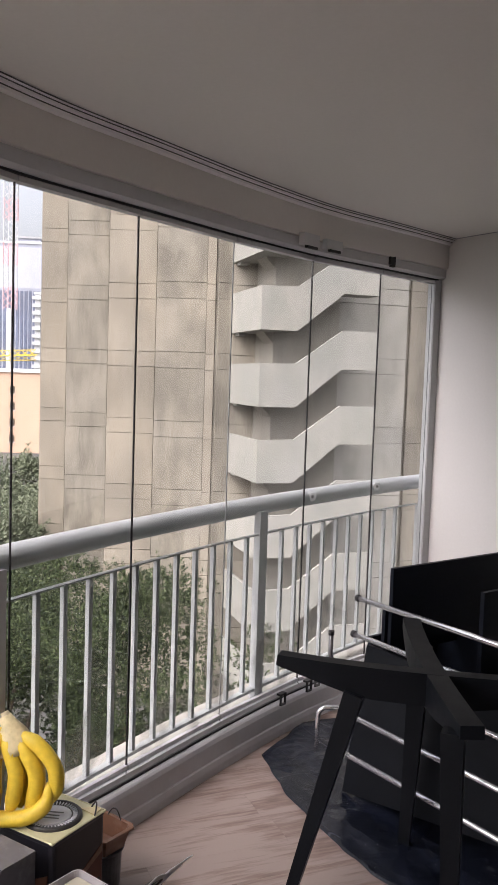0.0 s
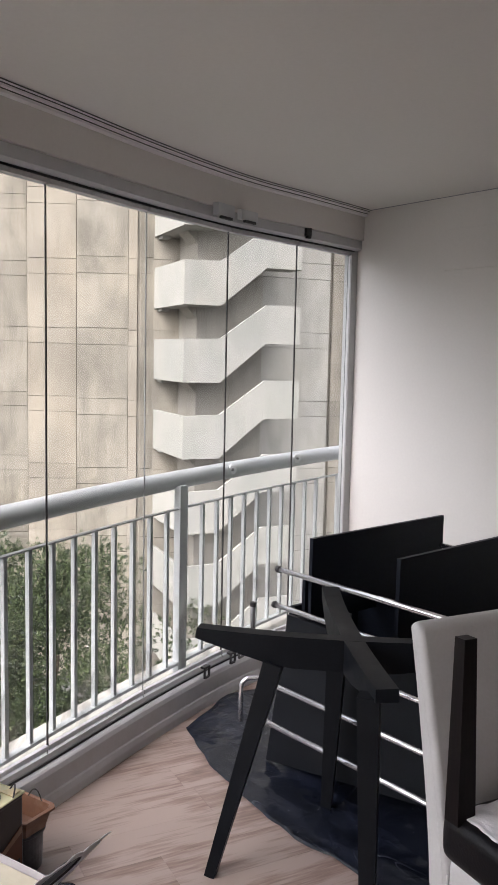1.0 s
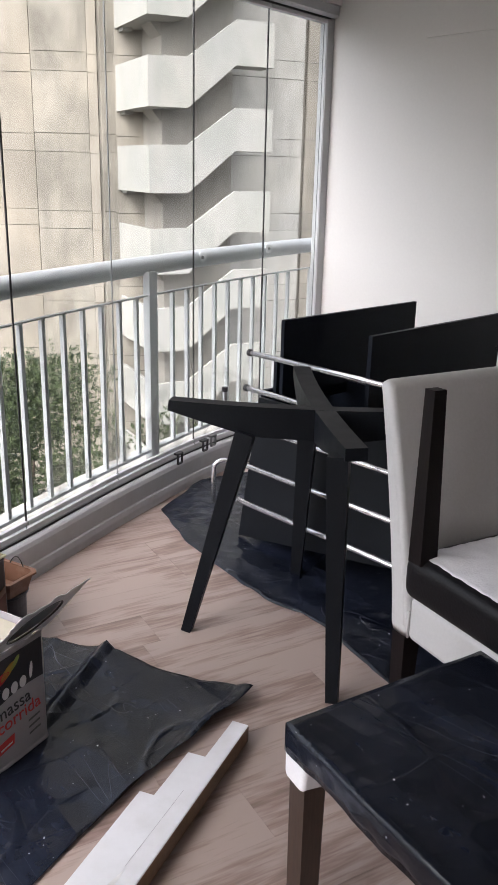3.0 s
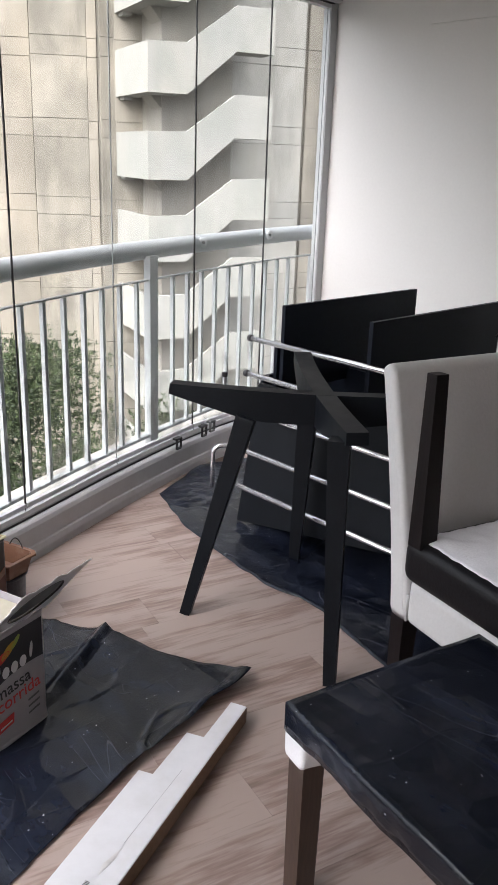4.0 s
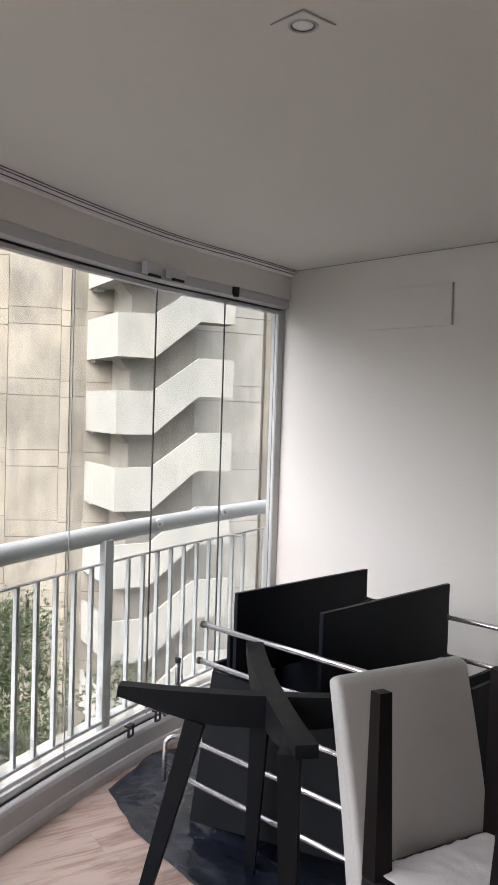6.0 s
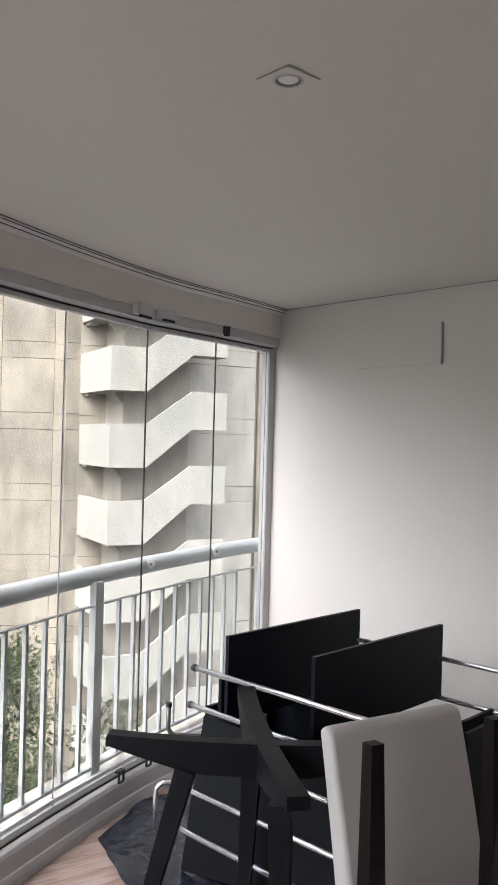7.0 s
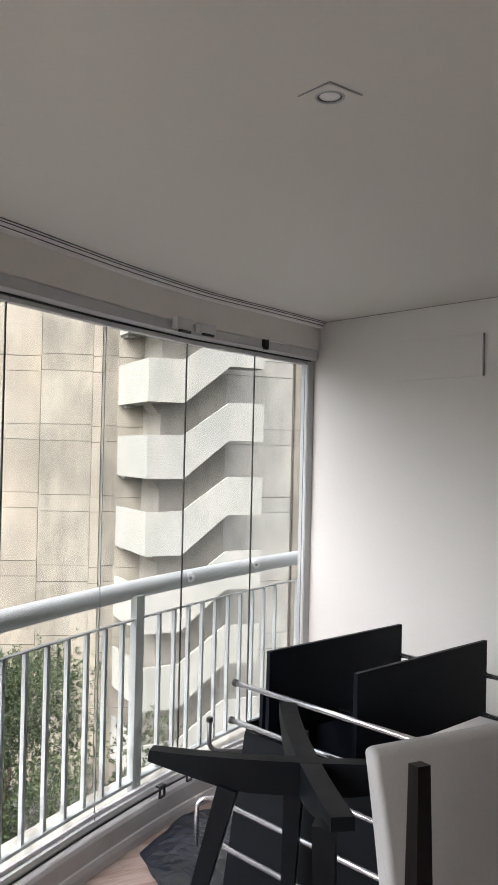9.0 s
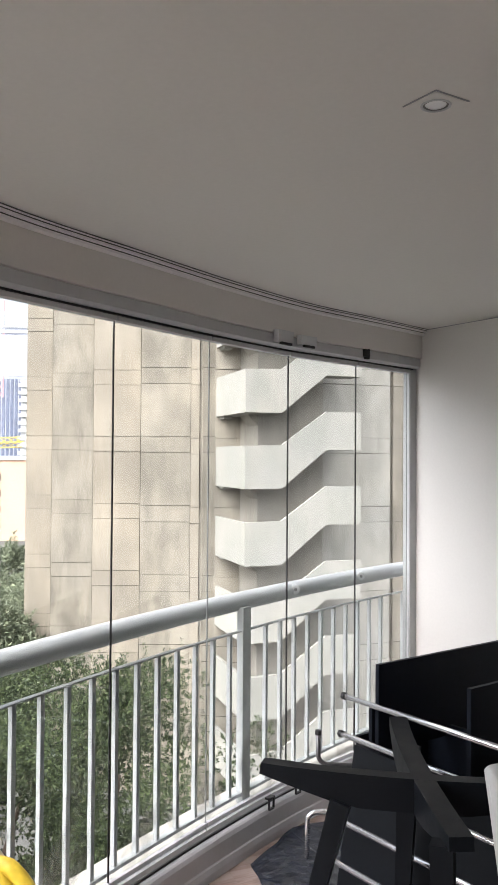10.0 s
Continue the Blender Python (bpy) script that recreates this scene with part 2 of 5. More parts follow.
def concrete_mat(name, base, stain, amount=0.6, rain=0.5):
    """Board-marked concrete: cloudy patches, rain streaks and fine pitting; each panel a little its own."""
    m = bpy.data.materials.new(name)
    m.use_nodes = True
    nt = m.node_tree
    b = nt.nodes["Principled BSDF"]
    b.inputs["Roughness"].default_value, b.inputs["Specular IOR Level"].default_value = 0.88, 0.2
    co = nt.nodes.new("ShaderNodeTexCoord")
    info = nt.nodes.new("ShaderNodeObjectInfo")

    def field(scale, stretch, detail, low, high, top, rough=0.6):
        mp = nt.nodes.new("ShaderNodeMapping")
        mp.inputs["Scale"].default_value = stretch
        nt.links.new(co.outputs["Object"], mp.inputs[0])
        n = nt.nodes.new("ShaderNodeTexNoise")
        n.inputs["Scale"].default_value, n.inputs["Detail"].default_value, n.inputs["Roughness"].default_value = scale, detail, rough
        nt.links.new(mp.outputs[0], n.inputs["Vector"])
        r = nt.nodes.new("ShaderNodeMapRange")
        r.inputs["From Min"].default_value, r.inputs["From Max"].default_value, r.inputs["To Max"].default_value = low, high, top
        nt.links.new(n.outputs[0], r.inputs[0])
        return r.outputs[0]

    def blend(fac, colour_in, colour):
        mx = nt.nodes.new("ShaderNodeMix")
        mx.data_type = "RGBA"
        nt.links.new(fac, mx.inputs[0])
        if isinstance(colour_in, tuple):
            mx.inputs[6].default_value = (*colour_in, 1)
        else:
            nt.links.new(colour_in, mx.inputs[6])
        mx.inputs[7].default_value = (*colour, 1)
        return mx.outputs[2]

    warm = tuple(c * k for c, k in zip(base, (1.12, 1.09, 1.04)))
    out = blend(field(0.5, (1, 1, 0.6), 4, 0.35, 0.7, 1.0), base, warm)
    out = blend(field(0.8, (1, 1, 0.5), 7, 0.42, 0.62, amount), out, stain)
    out = blend(field(1.9, (1, 1, 0.14), 6, 0.47, 0.65, rain, 0.7), out, tuple(c * 0.85 for c in stain))
    out = blend(field(4.0, (1, 1, 0.6), 4, 0.5, 0.7, 0.4, 0.7), out, stain)
    tone = nt.nodes.new("ShaderNodeMapRange")
    tone.inputs["To Min"].default_value, tone.inputs["To Max"].default_value = 0.94, 1.06
    nt.links.new(info.outputs["Random"], tone.inputs[0])
    hs = nt.nodes.new("ShaderNodeHueSaturation")
    nt.links.new(out, hs.inputs["Color"])
    nt.links.new(tone.outputs[0], hs.inputs["Value"])
    nt.links.new(hs.outputs[0], b.inputs["Base Color"])
    return m


M_CONCRETE = concrete_mat("aged_concrete", (0.23, 0.208, 0.173), (0.15, 0.134, 0.109), 0.55, 0.25)
M_CONCRETE_GREY = concrete_mat("weathered_concrete", (0.22, 0.202, 0.17), (0.108, 0.099, 0.082), 0.75, 0.35)
M_CONCRETE_DARK = concrete_mat("dark_concrete", (0.185, 0.168, 0.14), (0.09, 0.082, 0.068), 0.7, 0.6)
M_RECESS = concrete_mat("stair_core_concrete", (0.25, 0.236, 0.21), (0.15, 0.14, 0.12), 0.5, 0.3)
M_PALE_CONCRETE = concrete_mat("pale_concrete", (0.31, 0.3, 0.275), (0.2, 0.192, 0.172), 0.6, 0.25)
M_STAIR = concrete_mat("white_painted_concrete", (0.258, 0.253, 0.236), (0.19, 0.197, 0.175), 0.5, 0.15)
M_BOTTOM = mat("white_bottom_profile", (0.66, 0.66, 0.68), 0.4, var=0.03, scale=4, fine=40, bump=0.01, dirt=(0.45, 0.44, 0.43), dirt_amount=0.3, dirt_scale=7)
M_JAMB = mat("jamb_aluminium", (0.38, 0.385, 0.385), 0.45, var=0.04, scale=3, bump=0.01)
# Beige of the unseen walls, picked for the warm light they bounce.
M_HOUSE = mat("beige_bounce_paint", (0.72, 0.66, 0.58), 0.85, var=0.02, scale=1.2, fine=70, bump=0.04, spec=0.2)
M_TOWER = mat("blue_grey_cladding", (0.3, 0.32, 0.38), 0.4, var=0.15, scale=0.1, fine=0.8, bump=0.0)
M_TOWERPALE = mat("pale_cladding", (0.4, 0.42, 0.48), 0.5, var=0.1, scale=0.1, fine=0.8, bump=0.0)
M_TOWERGLASS = mat("tower_glazing", (0.12, 0.14, 0.2), 0.15, var=0.2, scale=0.2, fine=1, bump=0.0)
M_ORANGE = mat("salmon_render", (0.46, 0.31, 0.225), 0.85, var=0.05, scale=0.3, fine=3, bump=0.05)
M_YELLOW = plain("crane_yellow", (0.6, 0.45, 0.06), 0.5)
M_MASTRED = plain("mast_red", (0.6, 0.36, 0.36), 0.6)
M_BARK = mat("bark", (0.1, 0.075, 0.055), 0.9, var=0.3, scale=8, fine=30, bump=0.5)
M_GROUND = mat("ground_paving", (0.065, 0.064, 0.06), 0.9, var=0.25, scale=0.3, fine=5, bump=0.1)
M_CLEAR = mat("pale_plastic", (0.58, 0.59, 0.62), 0.15, var=0.12, scale=12, bump=0.08)
M_WRAP = mat("crumpled_wrap", (0.62, 0.53, 0.3), 0.35, var=0.12, scale=20, fine=80, bump=0.4)
M_LAMP = mat("lamp_glass", (0.88, 0.88, 0.88), 0.2, var=0.05, bump=0.0)


def leaf_mat(name, dark, light):
    m = bpy.data.materials.new(name)
    m.use_nodes = True
    nt = m.node_tree
    b = nt.nodes["Principled BSDF"]
    g = nt.nodes.new("ShaderNodeNewGeometry")
    r = nt.nodes.new("ShaderNodeValToRGB")
    r.color_ramp.elements[0].color, r.color_ramp.elements[1].color = (*dark, 1), (*light, 1)
    nt.links.new(g.outputs["Random Per Island"], r.inputs[0])
    nt.links.new(r.outputs[0], b.inputs["Base Color"])
    b.inputs["Roughness"].default_value = 0.6
    b.inputs["Specular IOR Level"].default_value = 0.3
    return m


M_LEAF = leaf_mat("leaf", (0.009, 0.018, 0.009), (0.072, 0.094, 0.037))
# Paler greens put the haze of distance into the leaf colour.
M_LEAF_HAZED = leaf_mat("hazed_far_leaf", (0.075, 0.092, 0.06), (0.2, 0.225, 0.145))


def glass_mat():
    m = bpy.data.materials.new("clear_glass")
    m.use_nodes = True
    nt = m.node_tree
    nt.nodes.remove(nt.nodes["Principled BSDF"])
    t = nt.nodes.new("ShaderNodeBsdfTransparent")
    t.inputs[0].default_value = (0.93, 0.96, 0.95, 1)
    g = nt.nodes.new("ShaderNodeBsdfGlossy")
    g.inputs["Roughness"].default_value = 0.02
    lw = nt.nodes.new("ShaderNodeLayerWeight")
    pw = nt.nodes.new("ShaderNodeMath")
    pw.operation, pw.inputs[1].default_value = "POWER", 4.0
    nt.links.new(lw.outputs["Facing"], pw.inputs[0])
    f = nt.nodes.new("ShaderNodeMapRange")
    f.inputs["To Min"].default_value, f.inputs["To Max"].default_value = 0.025, 0.42
    nt.links.new(pw.outputs[0], f.inputs[0])
    mx = nt.nodes.new("ShaderNodeMixShader")
    nt.links.new(f.outputs[0], mx.inputs[0])
    nt.links.new(t.outputs[0], mx.inputs[1])
    nt.links.new(g.outputs[0], mx.inputs[2])
    co = nt.nodes.new("ShaderNodeTexCoord")
    no = nt.nodes.new("ShaderNodeTexNoise")
    no.inputs["Scale"].default_value, no.inputs["Detail"].default_value, no.inputs["Distortion"].default_value = 2.0, 6, 1.2
    nt.links.new(co.outputs["Object"], no.inputs["Vector"])
    dm = nt.nodes.new("ShaderNodeMapRange")
    dm.inputs["From Min"].default_value, dm.inputs["From Max"].default_value = 0.45, 0.8
    dm.inputs["To Max"].default_value = 0.0
    nt.links.new(no.outputs[0], dm.inputs[0])
    sx = nt.nodes.new("ShaderNodeSeparateXYZ")
    nt.links.new(co.outputs["Object"], sx.inputs[0])
    low = nt.nodes.new("ShaderNodeMapRange")
    low.inputs["From Min"].default_value, low.inputs["From Max"].default_value = 0.8, 0.22
    nt.links.new(sx.outputs["Z"], low.inputs[0])
    fog = nt.nodes.new("ShaderNodeTexNoise")
    fog.inputs["Scale"].default_value, fog.inputs["Detail"].default_value, fog.inputs["Distortion"].default_value = 2.4, 6, 2.2
    nt.links.new(co.outputs["Object"], fog.inputs["Vector"])
    fr = nt.nodes.new("ShaderNodeMapRange")
    fr.inputs["From Min"].default_value, fr.inputs["From Max"].default_value = 0.47, 0.72
    fr.inputs["To Max"].default_value = 0.45
    nt.links.new(fog.outputs[0], fr.inputs[0])
    smear = nt.nodes.new("ShaderNodeMath")
    smear.operation = "MULTIPLY_ADD"
    nt.links.new(fr.outputs[0], smear.inputs[0])
    nt.links.new(low.outputs[0], smear.inputs[1])
    nt.links.new(dm.outputs[0], smear.inputs[2])
    df = nt.nodes.new("ShaderNodeBsdfDiffuse")
    df.inputs[0].default_value = (0.6, 0.6, 0.58, 1)
    dirty = nt.nodes.new("ShaderNodeMixShader")
    nt.links.new(smear.outputs[0], dirty.inputs[0])
    nt.links.new(mx.outputs[0], dirty.inputs[1])
    nt.links.new(df.outputs[0], dirty.inputs[2])
    nt.links.new(dirty.outputs[0], nt.nodes["Material Output"].inputs[0])
    return m


M_GLASS = glass_mat()


def wood_floor_mat():
    m = bpy.data.materials.new("oak_vinyl_plank")
    m.use_nodes = True
    nt = m.node_tree
    b = nt.nodes["Principled BSDF"]
    co = nt.nodes.new("ShaderNodeTexCoord")
    oi = nt.nodes.new("ShaderNodeObjectInfo")
    off = nt.nodes.new("ShaderNodeVectorMath")
    off.operation = "MULTIPLY_ADD"
    off.inputs[1].default_value = (37, 37, 37)
    nt.links.new(oi.outputs["Random"], off.inputs[0])
    nt.links.new(co.outputs["Object"], off.inputs[2])

    def streaks(scale, stretch, detail, distortion):
        mp = nt.nodes.new("ShaderNodeMapping")
        mp.inputs["Scale"].default_value = stretch
        nt.links.new(off.outputs[0], mp.inputs[0])
        n = nt.nodes.new("ShaderNodeTexNoise")
        n.inputs["Scale"].default_value, n.inputs["Detail"].default_value, n.inputs["Distortion"].default_value = scale, detail, distortion
        nt.links.new(mp.outputs[0], n.inputs["Vector"])
        return n

    broad = streaks(1.8, (1, 8, 1), 7, 0.5)
    fine = streaks(9, (1, 11, 1), 6, 0.3)
    cloud = streaks(2.6, (1, 2.0, 1), 4, 0.8)
    add = nt.nodes.new("ShaderNodeMath")
    add.operation = "MULTIPLY_ADD"
    add.inputs[1].default_value = 0.5
    nt.links.new(fine.outputs[0], add.inputs[0])
    nt.links.new(broad.outputs[0], add.inputs[2])
    add2 = nt.nodes.new("ShaderNodeMath")
    add2.operation = "MULTIPLY_ADD"
    add2.inputs[1].default_value = 0.55
    nt.links.new(cloud.outputs[0], add2.inputs[0])
    nt.links.new(add.outputs[0], add2.inputs[2])
    ramp = nt.nodes.new("ShaderNodeValToRGB")
    cr = ramp.color_ramp
    cr.elements[0].position, cr.elements[0].color = 0.62, (0.112, 0.077, 0.062, 1)
    cr.elements[1].position, cr.elements[1].color = 1.0, (0.325, 0.258, 0.230, 1)
    e = cr.elements.new(0.84)
    e.color = (0.226, 0.162, 0.139, 1)
    shift = nt.nodes.new("ShaderNodeMath")
    shift.operation, shift.inputs[1].default_value = "SUBTRACT", 0.075
    nt.links.new(add2.outputs[0], shift.inputs[0])
    nt.links.new(shift.outputs[0], ramp.inputs[0])
    mr = nt.nodes.new("ShaderNodeMapRange")
    mr.inputs["To Min"].default_value, mr.inputs["To Max"].default_value = 0.975, 1.035
    nt.links.new(oi.outputs["Random"], mr.inputs[0])
    hs = nt.nodes.new("ShaderNodeHueSaturation")
    nt.links.new(ramp.outputs[0], hs.inputs["Color"])
    nt.links.new(mr.outputs[0], hs.inputs["Value"])
    nt.links.new(hs.outputs[0], b.inputs["Base Color"])
    rr = nt.nodes.new("ShaderNodeMapRange")
    rr.inputs["To Min"].default_value, rr.inputs["To Max"].default_value = 0.34, 0.5
    nt.links.new(broad.outputs[0], rr.inputs[0])
    nt.links.new(rr.outputs[0], b.inputs["Roughness"])
    bp = nt.nodes.new("ShaderNodeBump")
    bp.inputs["Strength"].default_value, bp.inputs["Distance"].default_value = 0.12, 0.002
    nt.links.new(fine.outputs[0], bp.inputs["Height"])
    nt.links.new(bp.outputs[0], b.inputs["Normal"])
    return m


M_FLOOR = wood_floor_mat()


# ---- mesh helpers ----
def mesh_from(bm, name, material, smooth=False):
    bmesh.ops.recalc_face_normals(bm, faces=bm.faces[:])
    me = bpy.data.meshes.new(name)
    bm.to_mesh(me)
    bm.free()
    me.materials.append(material)
    if smooth:
        for p in me.polygons:
            p.use_smooth = True
    return me


def part(name, bm, material, parent=None, label="", smooth=False):
    ob = new(name, mesh_from(bm, name, material, smooth))
    if parent:
        ob.parent = parent
        ob.matrix_parent_inverse = parent.matrix_basis.inverted()
    if label:
        ob["label"] = label
    return ob


def thing(name, x, y, z, label, category, group="", kind=""):
    ob = new(name)
    ob.matrix_basis = pose(x, y, z)
    ob.empty_display_size = 0.05
    return tagged(ob, label, category, group, kind)


def structure(name, bm, material, label="", smooth=False):
    return tagged(part(name, bm, material, None, "", smooth), label, "", "", "structure")


def bm_box(x0, y0, z0, x1, y1, z1, bevel=0.0, m=None):
    bm = bmesh.new()
    bmesh.ops.create_cube(bm, size=1, matrix=Matrix.Translation(((x0 + x1) / 2, (y0 + y1) / 2, (z0 + z1) / 2)) @ Matrix.Diagonal((x1 - x0, y1 - y0, z1 - z0, 1)))
    if bevel:
        bmesh.ops.bevel(bm, geom=bm.edges[:], offset=bevel, segments=2, affect="EDGES", profile=0.7)
    if m is not None:
        bmesh.ops.transform(bm, matrix=m, verts=bm.verts[:])
    return bm


def bm_beam(points, widths, heights, up=(0, 0, 1), bevel=0.0):
    """A bar of rectangular section through points, with its own width and height at each."""
    bm = bmesh.new()
    pts = [Vector(p) for p in points]
    rings = []
    for i, p in enumerate(pts):
        way = (pts[min(i + 1, len(pts) - 1)] - pts[max(i - 1, 0)]).normalized()
        side = way.cross(Vector(up)).normalized()
        top = side.cross(way).normalized()
        w, h = widths[i] / 2, heights[i] / 2
        rings.append([bm.verts.new(p + side * a * w + top * b * h) for a, b in ((-1, -1), (1, -1), (1, 1), (-1, 1))])
    for a, b in zip(rings, rings[1:]):
        for k in range(4):
            bm.faces.new((a[k], a[(k + 1) % 4], b[(k + 1) % 4], b[k]))
    bm.faces.new(rings[0])
    bm.faces.new(rings[-1])
    if bevel:
        bmesh.ops.bevel(bm, geom=[e for e in bm.edges if len(e.link_faces) == 2 and e.calc_face_angle(0) > 0.5], offset=bevel, segments=2, affect="EDGES")
    return bm


def bm_tube(points, radii, sides=12, caps=True, bm=None):
    bm = bm or bmesh.new()
    pts = [Vector(p) for p in points]
    if not isinstance(radii, (list, tuple)):
        radii = [radii] * len(pts)
    rings = []
    ref = None
    for i, p in enumerate(pts):
        way = (pts[min(i + 1, len(pts) - 1)] - pts[max(i - 1, 0)]).normalized()
        if ref is None:
            ref = way.orthogonal().normalized()
        ref = (ref - way * ref.dot(way)).normalized()
        other = way.cross(ref)
        rings.append([bm.verts.new(p + radii[i] * (ref * math.cos(a) + other * math.sin(a))) for a in (2 * math.pi * k / sides for k in range(sides))])
    for a, b in zip(rings, rings[1:]):
        for k in range(sides):
            bm.faces.new((a[k], a[(k + 1) % sides], b[(k + 1) % sides], b[k]))
    if caps:
        bm.faces.new(rings[0])
        bm.faces.new(rings[-1])
    return bm


def bm_prism(outline, z0, z1, m=None):
    bm = bmesh.new()
    lo = [bm.verts.new((x, y, z0)) for x, y in outline]
    hi = [bm.verts.new((x, y, z1)) for x, y in outline]
    n = len(outline)
    bm.faces.new(lo)
    bm.faces.new(hi)
    for k in range(n):
        bm.faces.new((lo[k], lo[(k + 1) % n], hi[(k + 1) % n], hi[k]))
    if m is not None:
        bmesh.ops.transform(bm, matrix=m, verts=bm.verts[:])
    return bm


def text_part(words, size, m, material, parent, name="lettering", depth=0.0006):
    cu = bpy.data.curves.new(name, "FONT")
    cu.body, cu.size, cu.extrude = words, size, depth
    tmp = bpy.data.objects.new(name, cu)
    scene.collection.objects.link(tmp)
    dg = bpy.context.evaluated_depsgraph_get()
    me = bpy.data.meshes.new_from_object(tmp.evaluated_get(dg))
    bpy.data.objects.remove(tmp)
    me.transform(m)
    me.materials.clear()
    me.materials.append(material)
    ob = new(name, me)
    ob.parent = parent
    ob.matrix_parent_inverse = parent.matrix_basis.inverted()
    return ob


# ---- the balcony's shell ----
CEIL, WALL_Y, END_Y, HOUSE_X = 2.482, 3.93, -1.94, 1.9
# The first pane is added out of view to let in light from behind.
SEAMS = [(0.63, -1.94), (0.02, -1.5), (-0.55, -1.02), (-1.04, -0.47), (-1.49, 0.1), (-1.895, 0.648), (-2.25, 1.21), (-2.493, 1.73), (-2.745, 2.28), (-2.965, 2.85), (-3.095, 3.385), (-3.232, WALL_Y)]


def rail_x(y, r=12.03):
    return 8.216 - math.sqrt(r * r - (y - 7.103) ** 2)


def smooth_path(points, steps=6):
    """A Catmull-Rom line through points of the plan."""
    out = []
    for i in range(len(points) - 1):
        p0, p1, p2, p3 = (Vector((*points[min(max(k, 0), len(points) - 1)], 0)) for k in (i - 1, i, i + 1, i + 2))
        for s in range(steps):
            u = s / steps
            out.append(0.5 * (2 * p1 + (p2 - p0) * u + (2 * p0 - 5 * p1 + 4 * p2 - p3) * u * u + (3 * p1 - p0 - 3 * p2 + p3) * u ** 3))
    out.append(Vector((*points[-1], 0)))
    return out


GLASS_LINE = smooth_path(SEAMS)


def bm_sweep(profile, path, closed=True):
    """Carries a profile of (metres inwards, height) along a line of the plan."""
    bm = bmesh.new()
    rings = []
    for i, p in enumerate(path):
        way = (path[min(i + 1, len(path) - 1)] - path[max(i - 1, 0)]).normalized()
        inward = Vector((way.y, -way.x, 0))
        rings.append([bm.verts.new(p + inward * a + Vector((0, 0, z))) for a, z in profile])
    n = len(profile)
    for a, b in zip(rings, rings[1:]):
        for k in range(n if closed else n - 1):
            bm.faces.new((a[k], a[(k + 1) % n], b[(k + 1) % n], b[k]))
    if closed:
        bm.faces.new(rings[0])
        bm.faces.new(rings[-1])
    return bm


structure("wall_end", bm_box(-3.26, WALL_Y, -0.3, 2.1, WALL_Y + 0.18, 2.75), M_WALL, "off-white painted end wall of the balcony")
# Two unseen walls: one bounces warm light, one limits light from behind.
structure("wall_house", bm_box(HOUSE_X, END_Y - 0.18, -0.3, HOUSE_X + 0.18, WALL_Y, 2.75), M_HOUSE, "unseen beige wall on the house side, added for warm bounce")
structure("wall_back", bm_box(0.57, END_Y - 0.18, -0.3, HOUSE_X, END_Y, 2.75), M_HOUSE, "unseen beige closing wall, sized to limit light from behind")
slab = [(p.x - 0.12, p.y) for p in GLASS_LINE] + [(HOUSE_X, WALL_Y), (HOUSE_X, END_Y)]
structure("ceiling", bm_prism(slab, CEIL, CEIL + 0.25), M_CEIL, "plain matt ceiling of the balcony")
floor_slab = structure("floor", bm_prism([(p.x - 0.3, p.y) for p in GLASS_LINE] + [(HOUSE_X, WALL_Y), (HOUSE_X, END_Y)], -0.3, -0.004), M_CORE, "wood-look plank floor of the balcony")

# lintel over the glass, ceiling curtain track and head profile
structure("lintel", bm_sweep([(0.075, 2.318), (0.075, CEIL - 0.002), (-0.14, CEIL - 0.002), (-0.14, 2.318)], GLASS_LINE), M_WALL, "painted lintel above the glazing")
structure("trim_track", bm_sweep([(0.0755, CEIL - 0.034), (0.096, CEIL - 0.03), (0.096, CEIL - 0.017), (0.112, CEIL - 0.017), (0.112, CEIL - 0.006), (0.126, CEIL - 0.006), (0.126, CEIL - 0.0005), (0.0755, CEIL - 0.0005)], GLASS_LINE), M_TRACK_WHITE, "grooved white curtain track under the ceiling")
for a, z in ((0.096, 0.017), (0.112, 0.006), (0.126, 0.0015)):
    structure("trim_track_groove", bm_sweep([(a - 0.001, CEIL - z - 0.004), (a + 0.0008, CEIL - z - 0.004), (a + 0.0008, CEIL - z), (a - 0.001, CEIL - z)], GLASS_LINE), M_SEAL, "dark groove of the curtain track")
structure("trim_head", bm_sweep([(0.045, 2.262), (0.06, 2.272), (0.06, 2.316), (-0.05, 2.316), (-0.05, 2.262)], GLASS_LINE), M_TRIM, "white aluminium head profile of the glazing")
structure("trim_head_gap", bm_sweep([(0.026, 2.2545), (0.026, 2.2615), (-0.026, 2.2615), (-0.026, 2.2545)], GLASS_LINE), M_RUBBER, "dark brush seal under the head profile")

# Grey strip stands in for the soft shadow where wall meets ceiling.
structure("trim_ceiling_shade", bm_box(-3.1, WALL_Y - 0.004, CEIL - 0.004, HOUSE_X, WALL_Y - 0.0005, CEIL - 0.0005), M_TRACK, "thin grey strip drawing the shadow line between wall and ceiling")

# kerb with its moulded inner face, outer sill and floor track
structure("curb", bm_sweep([(0.088, -0.004), (0.086, 0.03), (0.08, 0.052), (0.077, 0.054), (0.074, 0.058), (0.071, 0.1), (0.069, 0.122), (0.062, 0.138), (0.054, 0.145), (0.042, 0.149), (-0.2, 0.148), (-0.2, -0.3), (0.088, -0.3)], GLASS_LINE), M_SILL, "low white kerb with a moulded inner face")
structure("trim_sill", bm_sweep([(0.0365, 0.15), (0.0365, 0.161), (-0.035, 0.162), (-0.035, 0.15)], GLASS_LINE), M_SILL, "white inner sill of the glazing")
